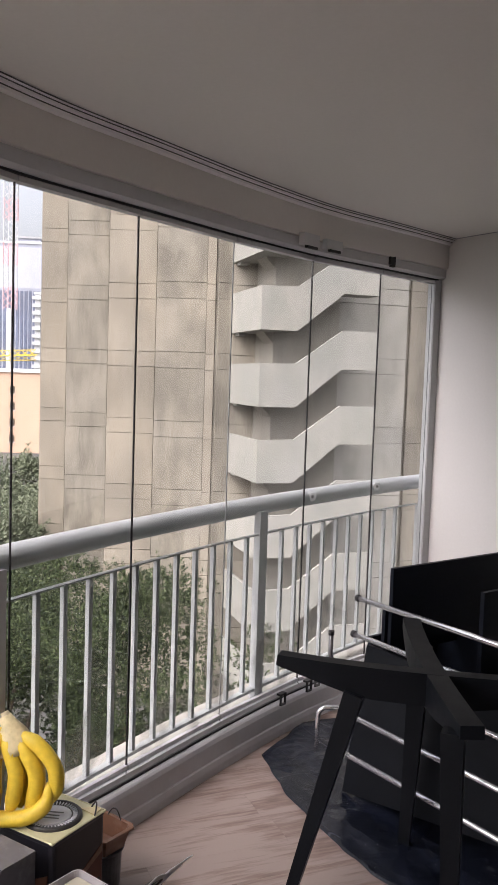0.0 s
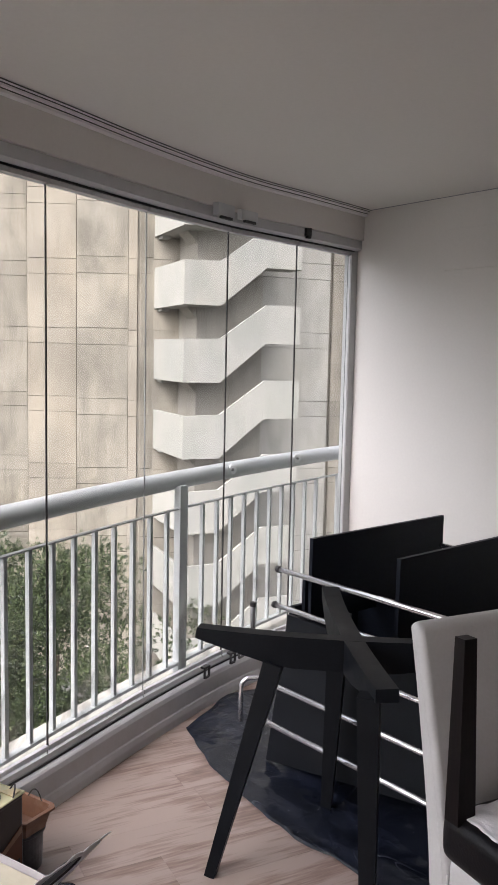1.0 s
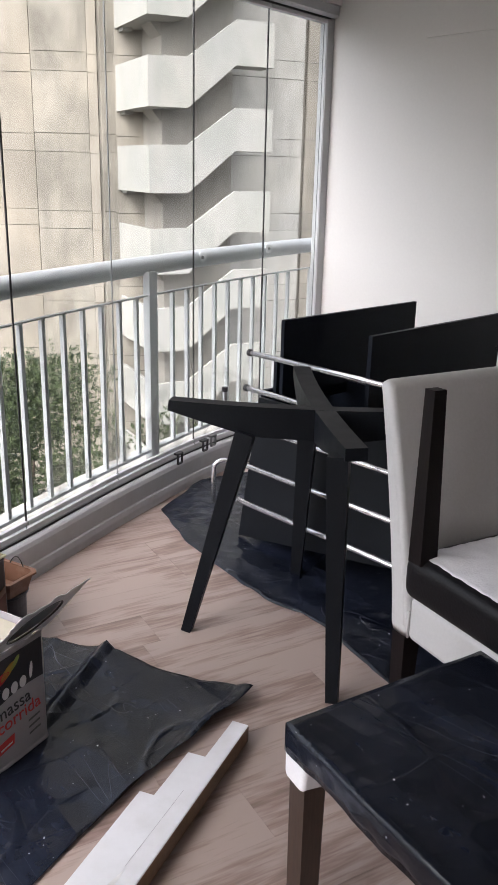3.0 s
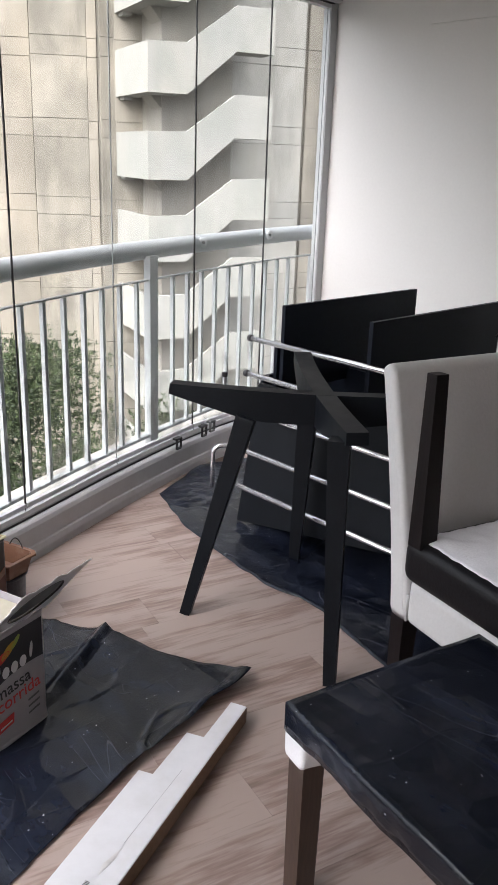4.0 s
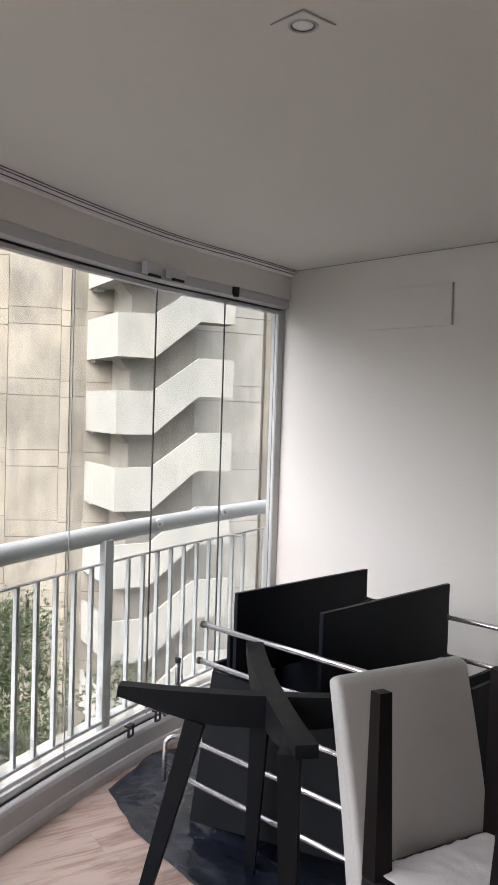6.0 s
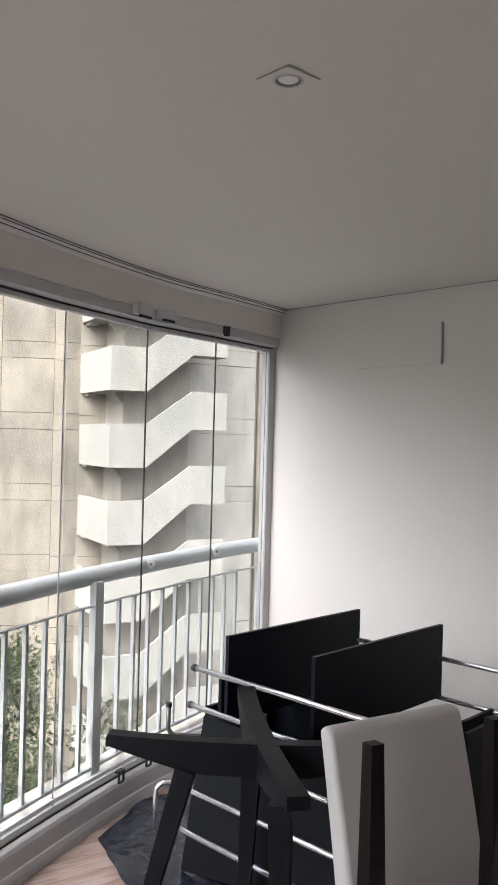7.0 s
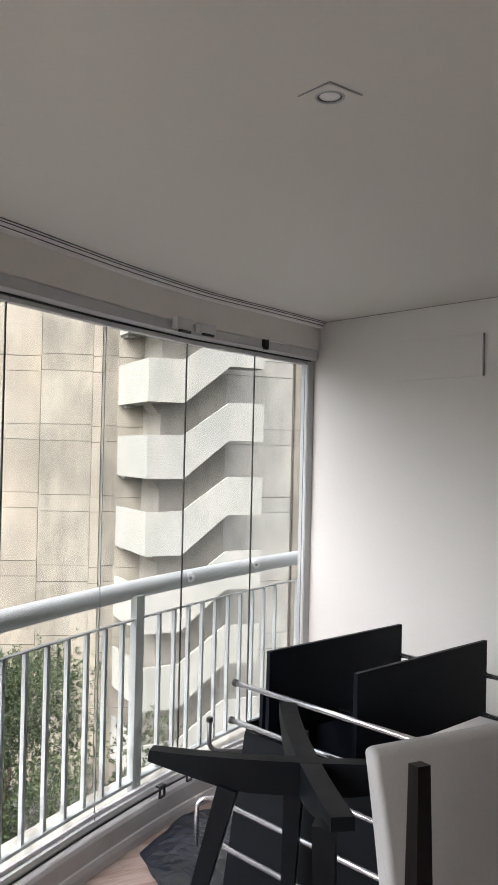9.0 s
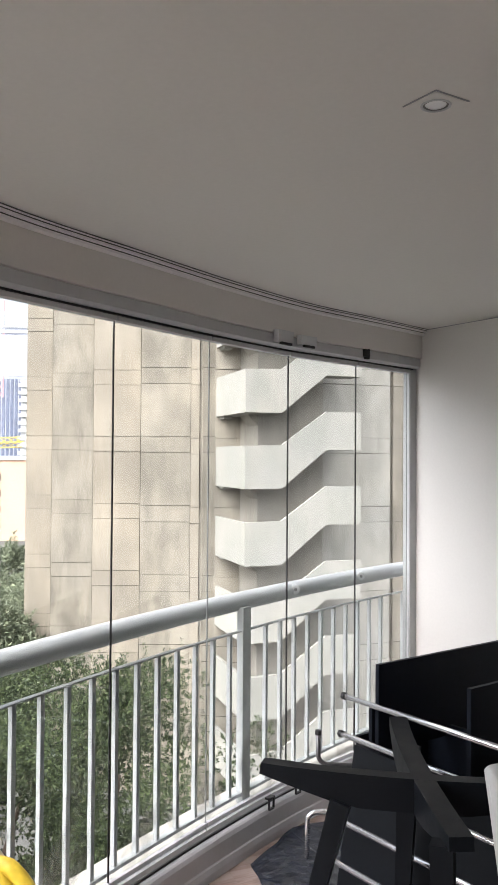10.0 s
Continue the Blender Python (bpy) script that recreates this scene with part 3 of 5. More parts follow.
structure("trim_outer_sill", bm_sweep([(-0.036, 0.15), (-0.036, 0.161), (-0.19, 0.156), (-0.19, 0.15)], GLASS_LINE), M_SILL_OUT, "cream stone outer sill of the glazing")
structure("trim_floor_track", bm_sweep([(0.034, 0.1605), (0.03, 0.178), (0.012, 0.178), (0.01, 0.17), (-0.012, 0.17), (-0.014, 0.178), (-0.028, 0.178), (-0.03, 0.1605)], GLASS_LINE), M_BOTTOM, "white aluminium bottom track of the glazing")
for a, z in ((0.0395, 0.1495), (-0.0325, 0.1625)):
    structure("trim_track_seal", bm_sweep([(a - 0.0026, z), (a + 0.0026, z), (a + 0.0026, z + 0.006), (a - 0.0026, z + 0.006)], GLASS_LINE), M_RUBBER, "black seal along the bottom track")

# jamb at the end wall
jamb = structure("trim_jamb", bm_box(-3.256, WALL_Y - 0.05, 0.16, -3.198, WALL_Y - 0.002, 2.316, 0.004), M_JAMB, "grey aluminium jamb profile at the wall")
part("groove", bm_box(-3.229, WALL_Y - 0.0512, 0.17, -3.225, WALL_Y - 0.049, 2.31), M_SEAL, jamb)
part("cover_strip", bm_box(-3.219, WALL_Y - 0.053, 0.165, -3.205, WALL_Y - 0.049, 2.312), M_TRIM, jamb)


def glass_panel(i, a, b):
    a, b = Vector((*a, 0)), Vector((*b, 0))
    way = (b - a).normalized()
    side = Vector((way.y, -way.x, 0))
    p, q = a + way * 0.004, b - way * 0.004
    w = thing(f"window_{i}", *((a + b) / 2).to_tuple(), "", "", "", "structure")
    tagged(w, "frameless sliding glass pane of the balcony glazing")
    w.location.z = 0.18
    bpy.context.view_layer.update()
    pane = part("pane", bm_beam([p + Vector((0, 0, 1.21)), q + Vector((0, 0, 1.21))], [0.008, 0.008], [2.06, 2.06]), M_GLASS, w)
    pane.visible_shadow = False
    part("bottom_rail", bm_beam([p + Vector((0, 0, 0.184)), q + Vector((0, 0, 0.184))], [0.018, 0.018], [0.02, 0.02], bevel=0.002), M_BOTTOM, w)
    part("top_rail", bm_beam([p + Vector((0, 0, 2.2445)), q + Vector((0, 0, 2.2445))], [0.036, 0.036], [0.018, 0.018], bevel=0.003), M_TRIM, w)
    return w


for i, (a, b) in enumerate(zip(SEAMS, SEAMS[1:])):
    w = glass_panel(i + 1, a, b)
    if i + 1 < len(SEAMS) - 1:
        v = Vector((*b, 0))
        thick, m = (0.006, M_RUBBER) if i in (4, 5, 6, 8, 9) else (0.004, M_TRACK)
        part("joint_gap", bm_beam([v + Vector((0.037, -0.017, 0.17)), v + Vector((-0.03, 0.013, 0.17))], [0.004, 0.004], [0.0175, 0.0175]), M_RUBBER, w)
        part("edge_seal", bm_beam([v + Vector((0, 0, 0.19)), v + Vector((0, 0, 2.235))], [thick, thick], [thick, thick], up=(1, 0, 0)), m, w)


def latch_block(x, y, z, sx, sy, sz, turn, material, name, label, category="latch"):
    t = thing(name, x, y, z, label, category)
    m = pose(x, y, z, 0, 0, turn)
    part("body", bm_box(-sx / 2, -sy / 2, -sz / 2, sx / 2, sy / 2, sz / 2, 0.004, m), material, t)
    part("catch", bm_box(-sx / 4 + 0.012, -sy / 3, -sz / 2 - 0.012, sx / 4 + 0.012, sy / 3, -sz / 2, 0.002, m), M_RUBBER, t)
    return t


latch_block(-2.828, 2.728, 2.303, 0.032, 0.13, 0.056, 21, M_LATCH, "glazing_latch", "grey metal latch on the glazing's head profile")
latch_block(-2.87, 2.893, 2.302, 0.028, 0.125, 0.046, 16, M_LATCH, "glazing_latch", "grey metal latch on the glazing's head profile")
latch_block(-3.04, 3.402, 2.3, 0.035, 0.045, 0.045, 12, M_RUBBER, "glazing_stop", "small black stop on the glazing's head profile", "stop")


def track_bracket(x, y, z, turn, material, label):
    """A small open clip that hangs from the bottom track onto the kerb."""
    t = thing("track_bracket", x, y, z, label, "bracket", "clips on the bottom track")
    m = pose(x, y, z, 0, 0, turn)
    part("hook", bm_box(-0.012, -0.023, 0.018, 0.014, 0.023, 0.028, 0.002, m), material, t)
    for a in (-0.02, 0.015):
        part("cheek", bm_box(0.004, a, -0.024, 0.014, a + 0.006, 0.018, 0.0015, m), material, t)
    part("foot", bm_box(0.002, -0.018, -0.03, 0.014, 0.018, -0.022, 0.0015, m), material, t)


track_bracket(-2.832, 2.668, 0.166, 20, M_RUBBER, "small open black clip on the bottom track")
track_bracket(-2.875, 2.85, 0.186, 18, M_RUBBER, "small open black clip on the bottom track")
track_bracket(-2.895, 2.915, 0.194, 18, M_SEAL, "small dark grey clip on the bottom track")

# access cover on the wall
cover = thing("access_cover", -2.29, WALL_Y, 2.21, "flush white-painted access cover on the end wall", "cover")
part("plate", bm_box(-2.56, WALL_Y - 0.011, 2.11, -2.03, WALL_Y - 0.001, 2.315, 0.003), M_WALL, cover)
part("edge_strip", bm_box(-2.029, WALL_Y - 0.012, 2.11, -2.023, WALL_Y - 0.001, 2.315, 0.002), M_JAMB, cover)

# recessed lamp
LX, LY = -0.905, 1.765
lamp = thing("ceiling_spotlight", LX, LY, CEIL, "square white recessed spotlight in the ceiling, switched off", "ceiling lamp")
plate = bmesh.new()
LAMP_N = 32
ring_in, ring_out = [], []
for k in range(LAMP_N):
    a = 2 * math.pi * (k + 0.5) / LAMP_N
    c, d = math.cos(a), math.sin(a)
    r = 0.047 / max(abs(c), abs(d))
    ring_out.append([plate.verts.new((LX + c * r, LY + d * r, CEIL - z)) for z in (0.0003, 0.0035)])
    ring_in.append([plate.verts.new((LX + c * 0.031, LY + d * 0.031, CEIL - z)) for z in (0.0035, 0.0003)])
for k in range(LAMP_N):
    q = (k + 1) % LAMP_N
    plate.faces.new((ring_out[k][0], ring_out[q][0], ring_out[q][1], ring_out[k][1]))
    plate.faces.new((ring_out[k][1], ring_out[q][1], ring_in[q][0], ring_in[k][0]))
    plate.faces.new((ring_in[k][0], ring_in[q][0], ring_in[q][1], ring_in[k][1]))
part("plate", plate, M_CEIL, lamp)
# Thin grey strips along two of the plate's edges.
for a, b, c, d in ((0.0475, -0.05, 0.0505, 0.047), (-0.047, -0.0505, 0.047, -0.0475)):
    part("edge_line", bm_box(LX + a, LY + b, CEIL - 0.0024, LX + c, LY + d, CEIL - 0.0005), M_TRACK, lamp)
circle = [k * math.pi / 12 for k in range(25)]
part("ring", bm_tube([(LX + 0.03 * math.cos(a), LY + 0.03 * math.sin(a), CEIL - 0.0035) for a in circle], 0.0028, 8, False), M_TRIM, lamp, smooth=True)
part("inner_ring", bm_tube([(LX + 0.025 * math.cos(a), LY + 0.025 * math.sin(a), CEIL - 0.002) for a in circle], 0.0022, 8, False), M_SEAL, lamp, smooth=True)
part("bulb", bm_tube([(LX, LY, CEIL - 0.001), (LX, LY, CEIL - 0.0035), (LX, LY, CEIL - 0.0045)], [0.024, 0.021, 0.012], 24), M_LAMP, lamp, smooth=True)

# ---- guard rail outside the glass ----
guard = thing("guard_rail", rail_x(2.5), 2.5, 0.16, "white painted steel guard rail with thick round handrail", "railing")
ys = [END_Y + k * (WALL_Y + 0.35 - END_Y) / 60 for k in range(61)]
part("handrail", bm_tube([(rail_x(y, 12.06), y, 1.07) for y in ys], 0.043, 20), M_RAIL, guard, "thick white tubular handrail", True)
BAR = 12.02


def bar_path(z, r=BAR):
    return [Vector((rail_x(y, r), y, z)) for y in ys]


part("middle_rail", bm_beam(bar_path(0.943), [0.022] * 61, [0.006] * 61), M_RAIL, guard)
part("lower_rail", bm_beam(bar_path(0.2065), [0.03] * 61, [0.014] * 61), M_RAIL, guard)
y = 4.242
POSTS = (2.578, 1.16, 3.9, -0.25)
while y > END_Y + 0.1:
    if min(abs(y - p) for p in POSTS) > 0.05:
        part("baluster", bm_beam([(rail_x(y, BAR), y, 0.213), (rail_x(y, BAR), y, 0.941)], [0.018, 0.018], [0.018, 0.018], up=(0.9, 0.4, 0), bevel=0.004), M_RAIL, guard)
    y -= 0.1155 if abs(y - 2.64) > 0.06 else 0.1505
for y in POSTS[:2] + POSTS[3:]:
    post = part("post", bm_beam([(rail_x(y, BAR), y, 0.16), (rail_x(y, BAR), y, 1.05)], [0.06, 0.06], [0.035, 0.035], up=(0.93, 0.37, 0), bevel=0.003), M_RAIL, guard)


def glass_knob(x, y, z):
    k = thing("rail_bracket", x, y, z, "white round bracket fixed to the handrail", "bracket")
    a = Vector((0.92, -0.38, 0))
    c = Vector((x, y, z))
    part("disc", bm_tube([c - a * 0.01, c + a * 0.014, c + a * 0.018], [0.026, 0.026, 0.02], 20), M_RAIL, k, smooth=False)
    part("screw", bm_tube([c + a * 0.016, c + a * 0.022], [0.009, 0.008], 10), M_SEAL, k)
    aside = Vector((-0.012, -0.038, -0.004))
    part("bushing", bm_tube([c - a * 0.012 + aside, c + a * 0.014 + aside], 0.011, 12), M_SEAL, k)


glass_knob(rail_x(2.995, 12.06) + 0.045, 2.98, 1.08)
glass_knob(rail_x(3.58, 12.06) + 0.045, 3.572, 1.083)


# ---- furniture ----
def bm_pad(x0, y0, z0, x1, y1, z1, round_off=0.03, m=None, segments=4):
    bm = bmesh.new()
    bmesh.ops.create_cube(bm, size=1, matrix=Matrix.Translation(((x0 + x1) / 2, (y0 + y1) / 2, (z0 + z1) / 2)) @ Matrix.Diagonal((x1 - x0, y1 - y0, z1 - z0, 1)))
    bmesh.ops.bevel(bm, geom=bm.edges[:], offset=round_off, segments=segments, affect="EDGES", profile=0.6)
    if m is not None:
        bmesh.ops.transform(bm, matrix=m, verts=bm.verts[:])
    return bm


# black rack with chrome rods
rack = thing("storage_rack", -2.0, 3.1, 0, "black lacquered rack of upright panels joined by chrome rods", "rack")
RM = pose(-2.3, 2.67, 0, 0, 0, 4)


def rack_panel(x, y0, y1, z0, z1):
    part("panel", bm_box(x - 0.009, y0, z0, x + 0.009, y1, z1, 0.0015, RM), M_BLACK, rack)


rack_panel(0.155, 0.025, 0.895, 0.62, 0.93)
rack_panel(0.6, 0.025, 0.895, 0.62, 0.935)
rack_panel(0.095, 0.05, 0.88, 0.55, 0.755)
rack_panel(0.86, 0.25, 0.88, 0.012, 0.632)
rack_panel(0.98, 0.45, 0.9, 0.012, 0.66)
LEAN = 0.175


def on_rack(x, z, off=0.0):
    """A point of the rack's leaning front, off metres behind its rods."""
    return RM @ Vector((x, -(0.775 - z) * LEAN + off, z))


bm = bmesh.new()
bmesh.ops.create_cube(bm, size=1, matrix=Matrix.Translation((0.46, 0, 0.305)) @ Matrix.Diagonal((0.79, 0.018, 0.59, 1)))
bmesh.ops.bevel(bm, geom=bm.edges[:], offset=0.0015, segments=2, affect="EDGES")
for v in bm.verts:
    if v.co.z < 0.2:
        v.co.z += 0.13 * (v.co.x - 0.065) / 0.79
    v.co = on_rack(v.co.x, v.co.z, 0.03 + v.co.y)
# Darker black than the rack's other panels, to hold this board's shade.
part("front_panel", bm, M_EBONY, rack, "black board behind the rods, coloured darker for shade")
part("side_panel", bm_box(-0.02, 0.08, 0.012, -0.002, 0.9, 0.6, 0.0015, RM), M_BLACK, rack)
part("clip", bm_box(0.872, 0.62, 0.4, 0.884, 0.66, 0.425, 0.004, RM), M_RAIL, rack, "small white plastic clip")
part("back_panel", bm_box(-0.001, 0.5, 0.02, 0.845, 0.518, 0.6, 0.0015, RM), M_BLACK, rack)
for z, x0 in ((0.775, 0.0), (0.631, 0.01), (0.481, 0.0), (0.318, 0.02), (0.166, 0.04)):
    a, b = on_rack(x0, z), on_rack(1.2, z)
    rod = part("rod", bm_tube([a, b], 0.0112, 14), M_CHROME, rack, "chrome rod", True)
    way = (a - b).normalized()
    part("end_cap", bm_tube([a - way * 0.003, a + way * 0.012, a + way * 0.015], [0.0145, 0.0145, 0.01], 14), M_RUBBER, rod)
for z in (0.79, 0.62):
    part("rod", bm_tube([RM @ Vector((0.1, 0.88, z)), RM @ Vector((1.4, 0.88, z))], 0.0115, 14), M_CHROME, rack, "chrome rod", True)

# bent tube end that sticks out of the rack, low beside the kerb
def bent_tube(x, y, z_end, z_bend, to, material, label, cap=False):
    """A tube with a free upright end that turns towards the rack at z_bend."""
    rise = 1 if z_bend > z_end else -1
    pts = [(x, y, z_end), (x, y, z_bend - rise * 0.04)]
    for k in range(1, 9):
        a = math.pi / 2 * k / 8
        pts.append((x + 0.022 * (1 - math.cos(a)), y + 0.034 * (1 - math.cos(a)), z_bend - rise * 0.04 * (1 - math.sin(a))))
    tube = part("bent_tube", bm_tube(pts + [to], 0.01, 12), material, rack, label, True)
    if cap:
        part("cap", bm_tube([(x, y, z_end - 0.006), (x, y, z_end + 0.012)], 0.0135, 12), M_RUBBER, tube, "black plastic cap")


bent_tube(-2.43, 2.58, 0.095, 0.285, (-2.27, 2.825, 0.287), M_CHROME, "bent bright steel tube end")
bent_tube(-2.452, 2.652, 0.588, 0.46, (-2.27, 2.9, 0.45), M_STEEL, "bent dark steel tube end", True)

# black table base: two bowed arms that cross, on four splayed legs
base = thing("table_base", -1.48, 2.26, 0, "black-stained wooden table base with crossing bowed arms", "table base")


def curve3(a, b, c, n=9):
    a, b, c = Vector(a), Vector(b), Vector(c)
    return [(1 - u) ** 2 * a + 2 * u * (1 - u) * b + u * u * c for u in (k / (n - 1) for k in range(n))]


def bowed(a, b, c, w, h, name):
    pts = curve3(a, b, c, 13)
    hs = [h[0] + (h[1] - h[0]) * min(1, (1 - abs(2 * k / 12 - 1)) * 1.7) for k in range(13)]
    part(name, bm_beam([p - Vector((0, 0, q / 2)) for p, q in zip(pts, hs)], [w] * 13, hs, bevel=0.003), M_EBONY, base)


bowed((-1.83, 1.955, 0.795), (-1.47, 2.25, 0.785), (-1.21, 2.64, 0.79), 0.05, (0.034, 0.1), "arm")
bowed((-1.95, 2.635, 0.79), (-1.597, 2.352, 0.786), (-1.13, 2.088, 0.79), 0.064, (0.036, 0.1), "arm")


def leg(foot, top, w0=0.04, w1=0.06, material=None, parent=None, d0=None, d1=None):
    part("leg", bm_beam([foot, top], [w0, w1], [d0 or w0, d1 or w1], up=(0.6, -0.8, 0), bevel=0.003), material or M_EBONY, parent or base)


leg((-1.735, 1.952, 0), (-1.632, 2.11, 0.703), 0.034, 0.06)
leg((-1.145, 2.065, 0), (-1.188, 2.08, 0.757), 0.036, 0.06)
leg((-1.815, 2.523, 0), (-1.842, 2.588, 0.72), 0.038, 0.074)
leg((-1.2, 2.62, 0), (-1.25, 2.58, 0.72), 0.036, 0.06)

# white upholstered dining chair
CH = pose(-0.934, 2.042, 0, 0, 0, -10.6)
chair = thing("dining_chair", -0.65, 2.2, 0, "dining chair in white leatherette with dark wooden legs", "chair")
BACK_W, BACK_H, BACK_LEAN = 0.446, 1.004, 0.117


def bm_back():
    """Padded back of a chair: it leans away from the seat, thins upwards and is rounded all round."""
    bm = bmesh.new()
    rings = []
    steps = [k / 40 for k in range(38)] + [0.95, 0.963, 0.973, 0.981, 0.988, 0.993, 0.997, 1.0]
    for u in steps:
        z = 0.362 + (BACK_H - 0.362) * u
        x = -BACK_LEAN * u ** 1.35
        below = (1 - u) * (BACK_H - 0.362)
        end = min(1.0, below / 0.017)
        low = min(1.0, u / 0.04)
        grow = max(0.3, math.sqrt(max(0.0, 1 - (1 - end) ** 2))) * (0.8 + 0.2 * math.sqrt(1 - (1 - low) ** 2))
        full = 0.077 - 0.027 * u ** 0.8
        t = full * grow
        mid = x + full / 2
        corner = max(0.0, 1 - below / 0.02)
        inset = 0.02 * (1 - math.sqrt(max(0.0, 1 - corner ** 2)))
        ring = []
        for c, d, a0 in ((1, 1, 0), (-1, 1, 90), (-1, -1, 180), (1, -1, 270)):
            r = min(0.016, t * 0.45)
            for q in range(5):
                a = radians(a0 + 90 * q / 4)
                belly = 0.0035 * math.sin(math.pi * u) if c > 0 else 0.0
                px = mid + c * (t / 2 - r) + r * math.cos(a) + belly
                half = BACK_W / 2 - inset - r
                py = BACK_W / 2 + d * half + r * math.sin(a)
                ring.append(bm.verts.new(CH @ Vector((px, py, z))))
        rings.append(ring)
    m = len(rings[0])
    for a, b in zip(rings, rings[1:]):
        for k in range(m):
            bm.faces.new((a[k], a[(k + 1) % m], b[(k + 1) % m], b[k]))
    bm.faces.new(rings[0])
    bm.faces.new(rings[-1])
    return bm


backrest = part("backrest", bm_back(), M_LEATHER, chair, "white leatherette backrest", True)
backrest.modifiers.new("even", "WEIGHTED_NORMAL").weight = 60
for y in (0.0015, BACK_W - 0.0015):
    part("seam", bm_tube([CH @ Vector((0.058 - 0.0018 * k - BACK_LEAN * (k / 14) ** 1.35, y, 0.39 + k * (BACK_H - 0.43) / 14)) for k in range(15)], 0.0022, 6), M_LEATHER, backrest, "stitched seam along the back's side", True)
part("piping", bm_tube([CH @ Vector(p) for p in ((0.078, -0.002, 0.368), (0.0785, -0.004, 0.405), (0.078, -0.002, 0.442))], 0.004, 8), M_LEATHER, chair, "stitched seam between back and seat", True)
seat_pad = part("seat", bm_pad(0.076, -0.004, 0.364, 0.53, 0.438, 0.487, 0.022, CH, 6), M_LEATHER, chair, "white leatherette seat", True)
seat_pad.modifiers.new("even", "WEIGHTED_NORMAL").weight = 80
for x, y in ((0.036, 0.03), (0.036, 0.4), (0.49, 0.03), (0.49, 0.4)):
    p, q = CH @ Vector((x - 0.004, y, 0)), CH @ Vector((x, y, 0.38))
    part("leg", bm_beam([p, q], [0.038, 0.052], [0.038, 0.052], up=(1, -0.19, 0), bevel=0.003), M_WENGE, chair)

# a second seat laid upside down on the chair
IC = CH @ Matrix.Translation((0.064, -0.027, 0.488))
flipped = thing("upturned_stool", -0.62, 2.25, 0.488, "dark leatherette seat with wooden legs, upturned on the white chair", "stool")
pad = bm_pad(0, 0, 0.0, 0.45, 0.45, 0.118, 0.04, None, 6)
for v in pad.verts:
    u = Vector((v.co.x / 0.45, v.co.y / 0.45, 0))
    v.co.z += 0.02 * u.x * (1 - v.co.z / 0.118) * 0.3
bmesh.ops.transform(pad, matrix=IC, verts=pad.verts[:])
part("cushion", pad, M_LEATHER_DARK, flipped, "dark leatherette cushion, upside down", True)
bm = bmesh.new()
bmesh.ops.create_grid(bm, x_segments=44, y_segments=44, size=0.5)
for v in bm.verts:
    edge = max(abs(v.co.x), abs(v.co.y)) * 2
    ragged = 1 + 0.035 * noise.noise(Vector((v.co.x * 14, v.co.y * 14, 3))) * edge ** 3
    fold = 0.003 * abs(noise.noise(Vector((v.co.x * 7 + v.co.y * 3, v.co.y * 9, 1))))
    v.co = Vector((0.228 + v.co.x * 0.395 * ragged, 0.225 + v.co.y * 0.4 * ragged, 0.119 + 0.005 * noise.noise(v.co * 6) * (1.1 - edge ** 4) + 0.014 * (1 - edge ** 2) + fold))
bmesh.ops.transform(bm, matrix=IC, verts=bm.verts[:])
cloth = part("lining", bm, M_LINING, flipped, "white lining cloth under the seat", True)
cloth.modifiers.new("thick", "SOLIDIFY").thickness = 0.0015
for x, y in ((0.044, 0.026), (0.044, 0.42), (0.41, 0.026), (0.41, 0.42)):
    out_x = -0.02 if x < 0.2 else 0.02
    p, q = IC @ Vector((x, y, 0.105)), IC @ Vector((x + out_x, y + 0.01, 0.535))
    part("leg", bm_beam([p, q], [0.052, 0.036], [0.046, 0.034], up=(1, -0.19, 0), bevel=0.004), M_WENGE, flipped)

# seat wrapped in black film
CV = pose(-0.683, 1.454, 0, 0, 0, -8)
covered = thing("covered_stool", -0.4, 1.7, 0, "white upholstered stool wrapped in black plastic film, brown legs", "stool")
part("seat", bm_pad(0.012, 0.012, 0.412, 0.56, 0.545, 0.462, 0.012, CV), M_LEATHER, covered, "white upholstered seat", True)
bm = bmesh.new()
N = 40
top = {}
for i in range(N + 1):
    for j in range(N + 1):
        x, y = i / N * 0.575, j / N * 0.56
        q = Vector((x * 5, y * 5, 0.3))
        z = 0.47 + 0.003 * noise.noise(q) + 0.004 * abs(noise.noise(Vector((x * 4 + y * 9, y * 3 - x * 6, 2))))
        top[i, j] = bm.verts.new((x, y, z))
for i in range(N):
    for j in range(N):
        bm.faces.new((top[i, j], top[i + 1, j], top[i + 1, j + 1], top[i, j + 1]))
ring = [(i, 0) for i in range(N)] + [(N, j) for j in range(N)] + [(i, N) for i in range(N, 0, -1)] + [(0, j) for j in range(N, 0, -1)]
prev = [top[k] for k in ring]
for s in range(1, 5):
    cur = []
    for n_, k in enumerate(ring):
        v = top[k].co
        out = Vector((v.x - 0.29, v.y - 0.28, 0)).normalized()
        drop = (0.062 + 0.006 * noise.noise(Vector((n_ * 0.13, 1, 0)))) * s / 4
        cur.append(bm.verts.new((v.x + out.x * 0.005 * noise.noise(Vector((n_ * 0.35, s, 5))), v.y + out.y * 0.005 * noise.noise(Vector((n_ * 0.35, s, 8))), v.z - drop)))
    for k in range(len(ring)):
        bm.faces.new((prev[k], prev[(k + 1) % len(ring)], cur[(k + 1) % len(ring)], cur[k]))
    prev = cur
bmesh.ops.transform(bm, matrix=CV, verts=bm.verts[:])
cover_film = part("film", bm, M_FILM, covered, "wrinkled black plastic film", True)
cover_film.modifiers.new("thick", "SOLIDIFY").thickness = 0.0008
